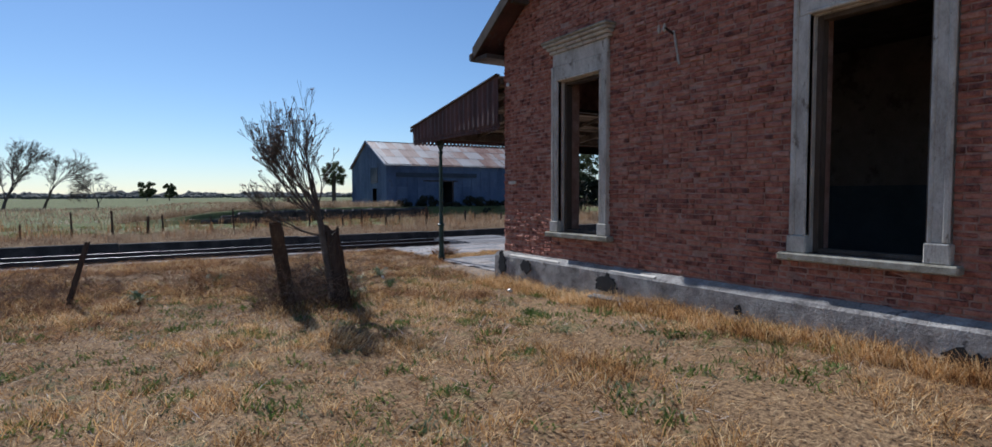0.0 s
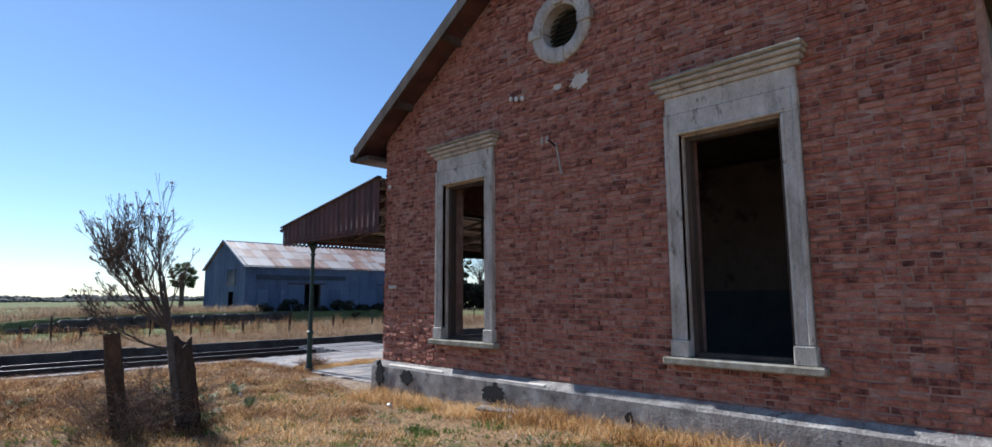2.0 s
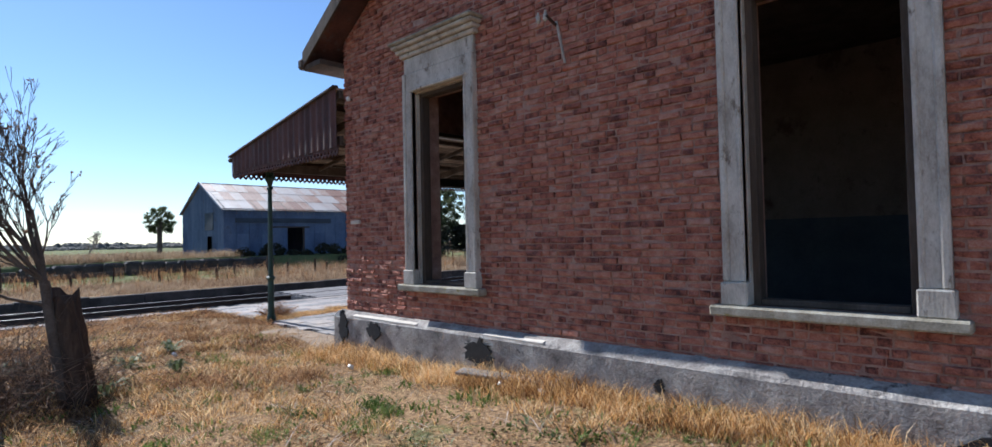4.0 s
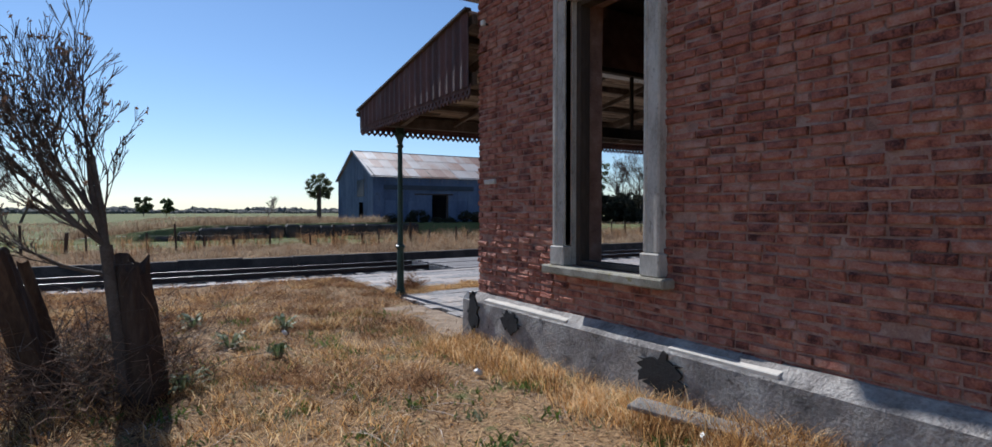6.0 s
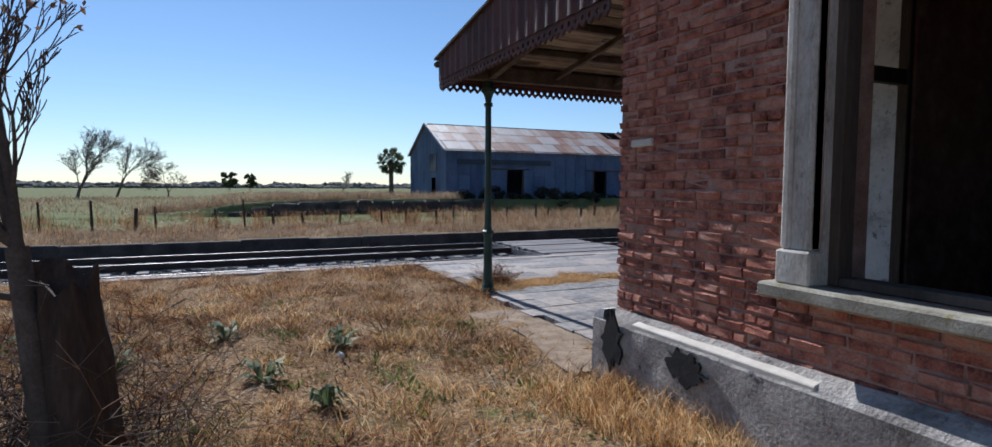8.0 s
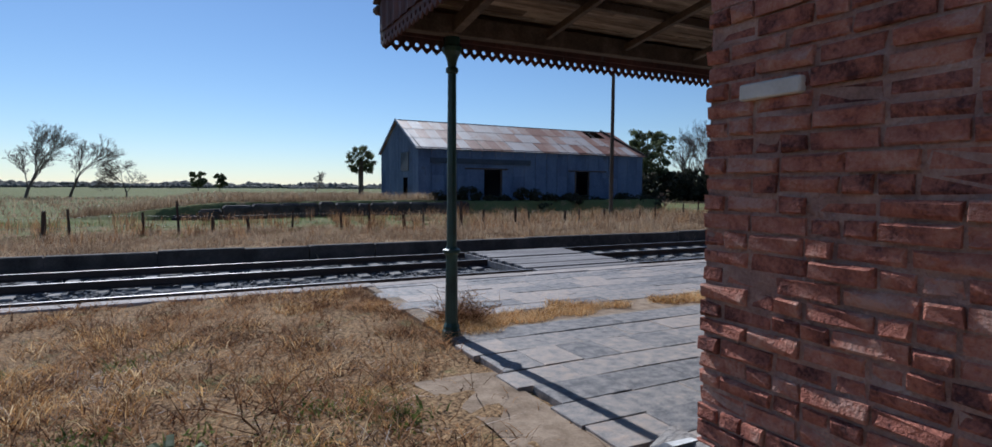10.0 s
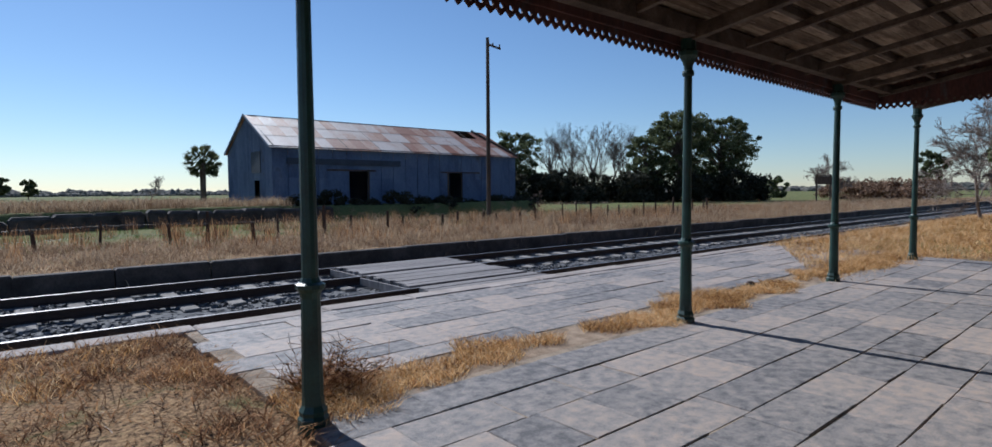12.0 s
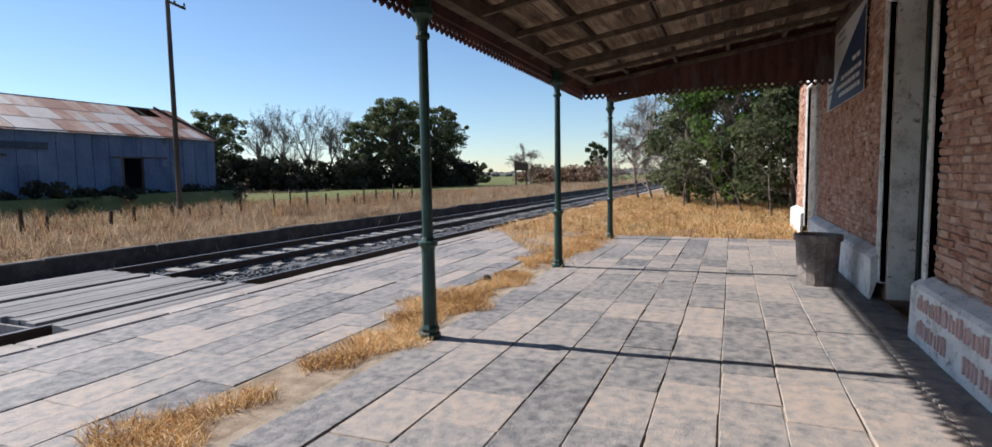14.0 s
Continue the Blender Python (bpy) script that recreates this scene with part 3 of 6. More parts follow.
def oculus():
    root = empty("oculus_window", (0, 0, 0), "round louvred vent with a cream stucco ring", "vent", kind="structure")
    r0, r1 = OC_R - 0.03, 0.56
    n = 40
    for q in range(4):
        vs, fs = [], []
        a0, a1 = q * math.pi / 2 + 0.02, (q + 1) * math.pi / 2 - 0.02
        prof = [(r0, -0.25), (r0, 0.03), (r0 + 0.05, 0.06), (r1 - 0.05, 0.06), (r1, 0.035), (r1, -0.02)]
        k = 12
        for i in range(k + 1):
            a = a0 + (a1 - a0) * i / k
            for r, w in prof:
                vs.append((GX - w, OC_Y + r * math.cos(a), OC_Z + r * math.sin(a)))
        m = len(prof)
        for i in range(k):
            for j in range(m - 1):
                fs.append((i * m + j, i * m + j + 1, (i + 1) * m + j + 1, (i + 1) * m + j))
        fs += [tuple(range(m)), tuple(k * m + j for j in range(m))[::-1]]
        mesh_object("ring_segment", vs, fs, M["stucco"], root)
    for a in range(4):
        t = a * math.pi / 2
        c = (GX - 0.03, OC_Y + 0.47 * math.cos(t), OC_Z + 0.47 * math.sin(t))
        bm = bmesh.new()
        add_box(bm, (-0.06, -0.12, -0.08), (0.055, 0.12, 0.08), 0.01)
        bm.transform(Matrix.Translation(c) @ Matrix.Rotation(t, 4, "X"))
        part("keystone", bm, M["stucco"], root)
    for i in range(9):
        z = OC_Z - 0.3 + i * 0.075
        h = math.sqrt(max(0.0, r0 ** 2 - (z - OC_Z) ** 2)) - 0.01
        bm = bmesh.new()
        add_box(bm, (-0.045, -h, -0.006), (0.045, h, 0.006))
        bm.transform(Matrix.Translation((GX + 0.16, OC_Y, z)) @ Matrix.Rotation(radians(-40), 4, "Y"))
        part("louvre", bm, M["door_green"], root)
    box("backing", (GX + 0.3, OC_Y - OC_R, OC_Z - OC_R), (GX + 0.32, OC_Y + OC_R, OC_Z + OC_R), M["dark_wood"], root)


oculus()


def plinth_run(name, along, a, b, mat, top=PL, out=0.15, ends=(0, 0), label=""):
    """A plinth with a weathered sloping top. along: function (u, w, z) to the world."""
    n = max(2, int((b - a) / 0.25))
    prof = [(-0.02, top + 0.05), (0.02, top + 0.045), (out - 0.03, top - 0.015), (out, top - 0.05), (out, 0.25), (out + 0.012, -0.1)]
    vs, fs = [], []
    rr = random.Random(int(a * 100) + 5)
    for i in range(n + 1):
        u = a + (b - a) * i / n
        for j, (w, z) in enumerate(prof):
            jit = rr.uniform(-0.004, 0.004) if j not in (0, 5) else 0
            vs.append(along(u, w + jit, z + jit))
    m = len(prof)
    for i in range(n):
        for j in range(m - 1):
            fs.append((i * m + j, i * m + j + 1, (i + 1) * m + j + 1, (i + 1) * m + j))
    fs += [tuple(range(m)), tuple(n * m + j for j in range(m))[::-1]]
    bm = bmesh.new()
    bv = [bm.verts.new(v) for v in vs]
    for f in fs:
        bm.faces.new([bv[i] for i in f])
    bmesh.ops.recalc_face_normals(bm, faces=bm.faces)
    return structure(part(name, bm, mat), label, "plinth")


plinth_run("plinth_west", lambda u, w, z: (GX - w, u, z), YB, CY + 0.14, M["plinth"], label="grey cement plinth with black broken patches")
plinth_run("plinth_corner", lambda u, w, z: (u, CY + w, z), GX - 0.14, GX + 0.45, M["white_plinth"], label="broken cement plinth at the corner")
plinth_run("plinth_north_1", lambda u, w, z: (u, FY + w, z), GX + 0.44, F1[0] - 0.01, M["white_plinth"], label="whitewashed platform plinth")
plinth_run("plinth_north_2", lambda u, w, z: (u, FY + w, z), F1[1] + 0.01, F2[0] - 0.01, M["white_plinth"], label="whitewashed plinth with faded red lettering")
plinth_run("plinth_north_3", lambda u, w, z: (u, FY + w, z), F2[1] + 0.01, F3[0] - 0.01, M["white_plinth"], label="whitewashed peeling platform plinth")
plinth_run("plinth_north_4", lambda u, w, z: (u, FY + w, z), F3[1] + 0.01, XE, M["white_plinth"], label="whitewashed platform plinth")
# broken black patches and pale repairs on the gable plinth
def ragged(name, at, su, sv, place, thick, mat, parent, seed, label=""):
    rr = random.Random(seed)
    ring = [(at[0] + su * math.cos(a / 34 * 2 * math.pi) * rr.uniform(0.55, 1.15), at[1] + sv * math.sin(a / 34 * 2 * math.pi) * rr.uniform(0.5, 1.15)) for a in range(34)]
    return part(name, plate(ring, [], place, thick), mat, parent, label)


pw = bpy.data.objects["plinth_west"]
for i, (y, z, su, sv) in enumerate(((6.95, 0.38, 0.2, 0.14), (4.75, 0.33, 0.28, 0.19), (-0.05, 0.2, 0.32, 0.15), (-0.9, 0.3, 0.3, 0.16), (7.82, 0.36, 0.15, 0.24), (2.35, 0.3, 0.06, 0.08))):
    ragged("tar_patch", (y, z), su, sv, lambda u, v, w: (GX - 0.176 + w, u, v), 0.02, M["tar"], pw, 20 + i, "black broken patch")
for i, (a, b) in enumerate(((6.0, 7.6), (3.75, 4.7))):
    bm = bmesh.new()
    add_box(bm, (GX - 0.135, a, PL - 0.06), (GX - 0.0, b, PL + 0.03), 0.008)
    for v in bm.verts:
        if v.co.x < GX - 0.1 and v.co.z > PL:
            v.co.z -= 0.03
    part("cement_cap", bm, M["pale_patch"], pw, "pale cement capping")


# ---- platform canopy ----
POST_Y, POSTS = 12.14, (5.95, 10.52, 15.09, 19.66)
VY, VZ = 12.27, 3.09          # front valance
CX0, CX1, CX2 = 5.2, 17.45, 20.2


def canopy_z(y):
    return 4.20 - (y - FY) * (4.20 - 3.50) / (VY - FY)


def valance_ring(length, z0, z1):
    """Outline with a pointed lower edge, and a round hole over each point."""
    p = 0.115
    n = max(1, round(length / p))
    p = length / n
    ring = [(length, z1), (0, z1)] if not callable(z1) else [(length, z1(length)), (0, z1(0))]
    holes = []
    for i in range(n):
        ring += [(i * p + 0.001, z0 + 0.055), (i * p + p * 0.5, z0)]
        c = (i * p + p / 2, z0 + 0.085)
        holes.append([(c[0] + 0.026 * math.cos(k * math.pi / 4), c[1] + 0.026 * math.sin(k * math.pi / 4)) for k in range(8)])
    ring.append((length - 0.0005, z0 + 0.055))
    return ring, holes


canopy = empty("platform_canopy", (0, 0, 0), "sloping timber platform canopy with a pierced zigzag valance", "canopy", kind="structure")
x = CX0
k = 0
while x < CX1 - 0.01:
    L = min(4.57 / 2, CX1 - x)
    ring, holes = valance_ring(L - 0.004, VZ, VZ + 0.20)
    part("valance_board", plate(ring, holes, lambda u, v, w, x=x: (x + u, VY + w, v), 0.022), M["fascia"], canopy)
    x += L
box("front_fascia", (CX0, VY - 0.035, VZ + 0.16), (CX1, VY - 0.002, VZ + 0.42), M["fascia"], canopy, "rust-red fascia board", bevel=0.004)
for xe, y1 in ((CX0, FY + 0.0), (CX1, FY + 0.1)):
    L = VY - CY - 0.01 if xe == CX0 else VY - y1
    ring, holes = valance_ring(L, VZ, VZ + 0.19)
    y0 = VY - L
    part("valance_board", plate(ring, holes, lambda u, v, w, y0=y0, xe=xe: (xe + w, y0 + u, v), 0.022), M["fascia"], canopy)
    # upright sheeted end panel, ribbed
    vs, fs = [], []
    n = int(L / 0.035)
    for i in range(n + 1):
        y = y0 + L * i / n
        wv = 0.012 * math.sin(i * 1.05) - 0.02
        vs += [(xe + wv, y, VZ + 0.15), (xe + wv, y, canopy_z(y) + 0.06), (xe + wv + 0.006, y, canopy_z(y) + 0.06), (xe + wv + 0.006, y, VZ + 0.15)]
    for i in range(n):
        for j in range(4):
            fs.append((i * 4 + j, i * 4 + (j + 1) % 4, (i + 1) * 4 + (j + 1) % 4, (i + 1) * 4 + j))
    mesh_object("end_panel", vs, fs, M["fascia"], canopy, "ribbed rusty end panel")
    beam("end_rafter", (xe + 0.08, y0, canopy_z(y0) - 0.04), (xe + 0.08, VY - 0.05, canopy_z(VY) - 0.04), 0.07, 0.14, M["roof_wood"], canopy)
    beam("end_tie", (xe + 0.08, y0, VZ + 0.26), (xe + 0.08, VY - 0.05, VZ + 0.26), 0.07, 0.16, M["roof_wood"], canopy)
    beam("verge_trim", (xe - 0.02, y0, canopy_z(y0) + 0.075), (xe - 0.02, VY + 0.06, canopy_z(VY + .06) + 0.075), 0.1, 0.04, M["dark_wood"], canopy)
box("front_gutter", (CX0 - 0.06, VY + 0.0, VZ + 0.36), (CX1, VY + 0.12, VZ + 0.45), M["dark_wood"], canopy, bevel=0.03)
beam("post_beam", (CX0 + 0.1, POST_Y - 0.06, 3.36), (CX2, POST_Y - 0.06, 3.50), 0.14, 0.2, M["roof_wood"], canopy)
beam("wall_plate", (GX + 0.5, FY + 0.06, 4.06), (CX2, FY + 0.06, 4.06), 0.1, 0.14, M["roof_wood"], canopy)
for i in range(1, 5):
    y = FY + (VY - FY) * i / 5.0
    beam("purlin", (CX0 + 0.1, y, canopy_z(y) - 0.05), (CX2, y, canopy_z(y) - 0.05), 0.07, 0.09, M["roof_wood"], canopy)
for i in range(14):
    xr = CX0 + 0.75 + i * 4.57 / 4
    if xr > CX2 - 0.1:
        break
    big = i % 4 == 0
    y0 = FY + 0.02 if xr > GX + 0.5 else CY
    if xr < GX + 0.45:
        continue
    beam("rafter", (xr, y0, canopy_z(y0) - (0.17 if big else 0.135)), (xr, VY - 0.05, canopy_z(VY) - (0.17 if big else 0.135)), 0.1 if big else 0.06, 0.15 if big else 0.08, M["roof_wood"], canopy)
# lining boards of the canopy, each a narrow strip along x, and sheeting above
vs, fs = [], []
rr = random.Random(3)
yb = FY + 0.01
while yb < VY:
    w = rr.uniform(0.09, 0.13)
    xs0 = CX0
    while xs0 < CX2:
        ln = min(rr.uniform(1.2, 3.0), CX2 - xs0)
        xa = max(xs0, GX + 0.46) if yb < CY else xs0
        if xs0 + ln - xa > 0.1:
            y2 = min(yb + w - rr.uniform(0.002, 0.012), VY)
            dz = rr.uniform(0, 0.012)
            b0 = len(vs)
            for z in (0.005 + dz, 0.028):
                vs += [(xa, yb, canopy_z(yb) + z), (xs0 + ln - 0.004, yb, canopy_z(yb) + z), (xs0 + ln - 0.004, y2, canopy_z(y2) + z), (xa, y2, canopy_z(y2) + z)]
            fs += [(b0, b0 + 3, b0 + 2, b0 + 1), (b0 + 4, b0 + 5, b0 + 6, b0 + 7), (b0, b0 + 1, b0 + 5, b0 + 4), (b0 + 2, b0 + 3, b0 + 7, b0 + 6), (b0 + 1, b0 + 2, b0 + 6, b0 + 5), (b0 + 3, b0, b0 + 4, b0 + 7)]
        xs0 += ln
    yb += w
mesh_object("ceiling_lining", vs, fs, M["roof_board"], canopy, "rough streaked boards under the canopy")["kind"] = "stuff"
bm = bmesh.new()
q = [(CX0, CY + 0.03, canopy_z(CY) + 0.035), (CX2, CY + 0.03, canopy_z(CY) + 0.035), (CX2, VY + 0.05, canopy_z(VY + .05) + 0.035), (CX0, VY + 0.05, canopy_z(VY + .05) + 0.035)]
lo = [bm.verts.new(p) for p in q]
hi = [bm.verts.new((p[0], p[1], p[2] + 0.025)) for p in q]
bm.faces.new(lo[::-1]); bm.faces.new(hi)
for i in range(4):
    bm.faces.new((lo[i], lo[(i + 1) % 4], hi[(i + 1) % 4], hi[i]))
part("sheeting", bm, M["tin_roof"], canopy)
bm = bmesh.new()
q = [(GX + 0.46, FY + 0.0, canopy_z(FY) + 0.035), (CX2, FY, canopy_z(FY) + 0.035), (CX2, CY + 0.028, canopy_z(CY) + 0.035), (GX + 0.46, CY + 0.028, canopy_z(CY) + 0.035)]
lo = [bm.verts.new(p) for p in q]
hi = [bm.verts.new((p[0], p[1], p[2] + 0.025)) for p in q]
bm.faces.new(lo[::-1]); bm.faces.new(hi)
for i in range(4):
    bm.faces.new((lo[i], lo[(i + 1) % 4], hi[(i + 1) % 4], hi[i]))
part("sheeting", bm, M["tin_roof"], canopy)


def iron_post():
    root = empty("canopy_post", (0, 0, 0), "slender green cast-iron post with a moulded collar and capital", "post", "canopy posts")
    lathe("base", [(0.105, -0.12), (0.105, 0.05), (0.09, 0.07), (0.095, 0.10), (0.075, 0.14), (0.072, 0.2)], M["green_iron"], root, 8)
    lathe("lower_shaft", [(0.072, 0.2), (0.064, 0.86)], M["green_iron"], root, 12)
    lathe("collar", [(0.064, 0.86), (0.072, 0.9), (0.098, 0.93), (0.098, 0.955), (0.07, 0.97), (0.058, 1.0)], M["green_iron"], root, 12)
    lathe("shaft", [(0.056, 1.0), (0.047, 2.88)], M["green_iron"], root, 12)
    lathe("neck_ring", [(0.047, 2.88), (0.066, 2.89), (0.07, 2.915), (0.066, 2.94), (0.048, 2.95)], M["green_iron"], root, 12)
    lathe("capital", [(0.048, 2.95), (0.052, 3.0), (0.075, 3.07), (0.105, 3.11), (0.11, 3.16), (0.085, 3.18), (0.085, 3.30)], M["green_iron"], root, 10)
    return root


post = iron_post()
post.location = (POSTS[0], POST_Y, 0)
for px in POSTS[1:]:
    copy_thing(post, pose(px, POST_Y, 0))


# ---- paving, platform edge, tracks ----
def piece_box(name, lo, hi, mat, parent, rr, jit=0.006, bevel=0.012):
    """A stone: a box with a chamfered, slightly uneven top."""
    (x0, y0, z0), (x1, y1, z1) = lo, hi
    j = lambda: rr.uniform(-jit, jit)
    base = [(x0 + j(), y0 + j()), (x1 + j(), y0 + j()), (x1 + j(), y1 + j()), (x0 + j(), y1 + j())]
    cx, cy = (x0 + x1) / 2, (y0 + y1) / 2
    tilt = [rr.uniform(-0.004, 0.004) for _ in range(4)]
    vs = [(a, b, z0) for a, b in base] + [(a, b, z1 - bevel + t) for (a, b), t in zip(base, tilt)]
    vs += [(a + math.copysign(bevel, cx - a), b + math.copysign(bevel, cy - b), z1 + t) for (a, b), t in zip(base, tilt)]
    fs = [(0, 1, 5, 4), (1, 2, 6, 5), (2, 3, 7, 6), (3, 0, 4, 7), (4, 5, 9, 8), (5, 6, 10, 9), (6, 7, 11, 10), (7, 4, 8, 11), (8, 9, 10, 11)]
    return vs, fs


pavement = structure(box("pavement", (6.12, FY - 0.02, -0.12), (20.4, 12.3, -0.010), M["joint"]), "platform paving of large uneven grey flagstones", "pavement")
pavement_edge = structure(box("pavement_edge", (5.9, 12.92, -0.12), (26.0, 15.62, -0.014), M["joint"]), "outer strip of weathered platform flagstones", "pavement")
structure(box("ground_strip", (5.95, 12.302, -0.14), (20.4, 12.918, -0.016), M["dirt"]), "earth strip between the two pavings", "ground")
rr = random.Random(11)


def lay(parent, x0, x1, y0, y1, roww, lens, ragged_left):
    y = y0
    stones = []
    while y < y1 - 0.15:
        w = min(rr.choice(roww) * rr.uniform(0.95, 1.05), y1 - y)
        x = x0 + rr.uniform(-0.1, ragged_left)
        first = True
        while x < x1 - 0.1:
            ln = min(rr.uniform(*lens), x1 - x)
            if ln < 0.25:
                break
            stones.append((x, y, ln, w))
            x += ln
            first = False
        y += w
    return stones


def put_stones(parent, stones, name, mat, top, limit=300, far_key=None):
    stones = sorted(stones, key=far_key)
    vs, fs = [], []
    for i, (x, y, ln, w) in enumerate(stones):
        g = rr.uniform(0.002, 0.012)
        v, f = piece_box(name, (x + g / 2, y + g / 2, -0.1), (x + ln - g / 2, y + w - g / 2, top + rr.uniform(-0.005, 0.005)), mat, parent, rr, 0.007, 0.006)
        if i < limit:
            mesh_object(name, v, f, mat, parent)
        else:
            b = len(vs)
            vs += v
            fs += [tuple(k + b for k in q) for q in f]
    if vs:
        ob = mesh_object("paving_far", vs, fs, mat, parent)
        ob["kind"] = "stuff"


near_key = lambda s: (s[0] - 9) ** 2 + (s[1] - 10) ** 2
s1 = lay(pavement, 5.86, 20.4, FY + 0.02, 12.3, (0.46, 0.40, 0.54), (0.42, 0.85), 0.22)
s2 = lay(pavement_edge, 5.9, 26.0, 12.95, 15.6, (0.36, 0.42, 0.5), (0.5, 1.0), 0.25)
STONES = (s1, s2)

coping = structure(empty("platform_edge"), "worn kerb of long coping stones along the track", "kerb")
for y0, y1, dz in ((15.62, 15.97, 0.0),):
    x = -30.0
    while x < 70:
        ln = rr.uniform(1.1, 1.6)
        v, f = piece_box("coping_stone", (x, y0, -0.42), (x + ln - 0.012, y1, 0.0 + dz + rr.uniform(-0.01, 0.006)), None, None, rr, 0.008, 0.02)
        mesh_object("coping_stone", v, f, M["coping"], coping)
        x += ln
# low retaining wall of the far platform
rw = structure(empty("retaining_wall"), "low dark retaining wall beyond the tracks with a pale kerb", "wall")
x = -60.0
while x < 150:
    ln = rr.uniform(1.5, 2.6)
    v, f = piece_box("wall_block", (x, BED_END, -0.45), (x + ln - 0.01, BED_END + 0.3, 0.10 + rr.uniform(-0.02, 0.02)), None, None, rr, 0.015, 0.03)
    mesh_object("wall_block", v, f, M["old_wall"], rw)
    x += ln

# blocks added along the bank, coloured dark to give its face shade
bank = structure(empty("old_bank"), "overgrown face of an old loading bank, its shade painted dark", "bank")
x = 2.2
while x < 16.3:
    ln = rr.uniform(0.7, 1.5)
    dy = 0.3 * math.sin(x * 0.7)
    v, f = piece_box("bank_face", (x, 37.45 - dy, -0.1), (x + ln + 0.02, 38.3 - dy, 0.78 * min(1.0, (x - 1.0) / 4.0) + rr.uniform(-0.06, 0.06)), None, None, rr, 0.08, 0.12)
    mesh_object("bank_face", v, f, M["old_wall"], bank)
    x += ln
RAILS = (17.0, 18.95, 20.55)


def rail(y, x0=-80, x1=200):
    root = empty("rail", (0, 0, 0), "rusty steel running rail with a worn head", "rail", "running rails", "structure")
    h = RAIL_Z
    prof = [(-0.065, -0.15), (0.065, -0.15), (0.065, -0.138), (0.012, -0.12), (0.012, -0.045), (0.035, -0.035), (0.035, -0.004), (-0.035, -0.004), (-0.035, -0.035), (-0.012, -0.045), (-0.012, -0.12), (-0.065, -0.138)]
    n = len(prof)
    vs = [(x, y + a, h + b) for x in (x0, x1) for a, b in prof]
    fs = [(i, (i + 1) % n, n + (i + 1) % n, n + i) for i in range(n)] + [tuple(range(n))[::-1], tuple(range(n, 2 * n))]
    mesh_object("rail_body", vs, fs, M["rail"], root)
    box("rail_head", (x0, y - 0.03, h - 0.004), (x1, y + 0.03, h + 0.001), M["rail_top"], root)


for y in RAILS:
    rail(y)
sleepers = empty("track_sleepers", (0, 0, 0), "pale grey concrete and timber sleepers half buried in ballast", "sleepers", kind="structure")
base = mesh_from("sleeper", *piece_box("sleeper", (-0.13, -1.35, -0.1), (0.13, 1.35, 0.0), None, None, rr, 0.01, 0.02), M["sleeper"])
base2 = mesh_from("sleeper", *piece_box("sleeper", (-0.11, -1.3, -0.1), (0.12, 1.3, 0.0), None, None, rr, 0.015, 0.02), M["sleeper"])
x = -24.0
while x < 75:
    ob = new("sleeper", rr.choice((base, base2)))
    ob.parent = sleepers
    ob.matrix_basis = pose(x, 19.75, RAIL_Z - 0.145 + rr.uniform(-0.012, 0.01), 0, 0, rr.uniform(-2, 2))
    if x < 14 and rr.random() < 0.5:
        ob = new("sleeper", base2)
        ob.parent = sleepers
        ob.matrix_basis = pose(x + 0.2, 17.1, RAIL_Z - 0.16, 0, 0, rr.uniform(-4, 4)) @ Matrix.Diagonal((1, 0.45, 1, 1))
    x += 0.68

# worn earth strip at the open end of the paving
vs, fs = [], []
for i in range(15):
    y = 8.18 + i * 0.19
    for k, xx in enumerate((5.12 + 0.12 * math.sin(y * 2.1), 5.35, 5.6, 5.84)):
        vs.append((xx, y, max(float(gz(xx, y)), -0.04) + 0.012))
for i in range(14):
    for k in range(3):
        fs.append((i * 4 + k, i * 4 + k + 1, i * 4 + k + 5, i * 4 + k + 4))
structure(mesh_object("ground_worn", vs, fs, M["dirt"], smooth=True), "bare trodden sandy earth beside the paving", "ground")

# ballast stones
def scatter_stones(n, area, zfun, size, mat, name, label):
    x0, x1, y0, y1 = area
    px, py = RNG.uniform(x0, x1, n), RNG.uniform(y0, y1, n)
    pz = zfun(px, py)
    tet = np.array([(1, 1, 1), (1, -1, -1), (-1, 1, -1), (-1, -1, 1), (0, 0, -1.6), (1.2, -0.9, 0.4)], float)
    tri = np.array([(0, 5, 1), (0, 2, 3), (0, 3, 5), (1, 5, 3), (0, 1, 2), (1, 4, 2), (2, 4, 3), (1, 3, 4)])
    s = RNG.uniform(size[0], size[1], (n, 1, 1)) * RNG.uniform(0.6, 1.2, (n, 6, 1))
    ang = RNG.uniform(0, 2 * np.pi, n)
    v = tet[None] * s
    c, sn = np.cos(ang)[:, None], np.sin(ang)[:, None]
    vx, vy = v[:, :, 0] * c - v[:, :, 1] * sn, v[:, :, 0] * sn + v[:, :, 1] * c
    v = np.stack([vx + px[:, None], vy + py[:, None], v[:, :, 2] * 0.7 + pz[:, None]], 2)
    f = tri[None] + (np.arange(n) * 6)[:, None, None]
    ob = mesh_object(name, v.reshape(-1, 3).tolist(), f.reshape(-1, 3).tolist(), mat)
    return tagged(ob, label, "gravel", kind="stuff")


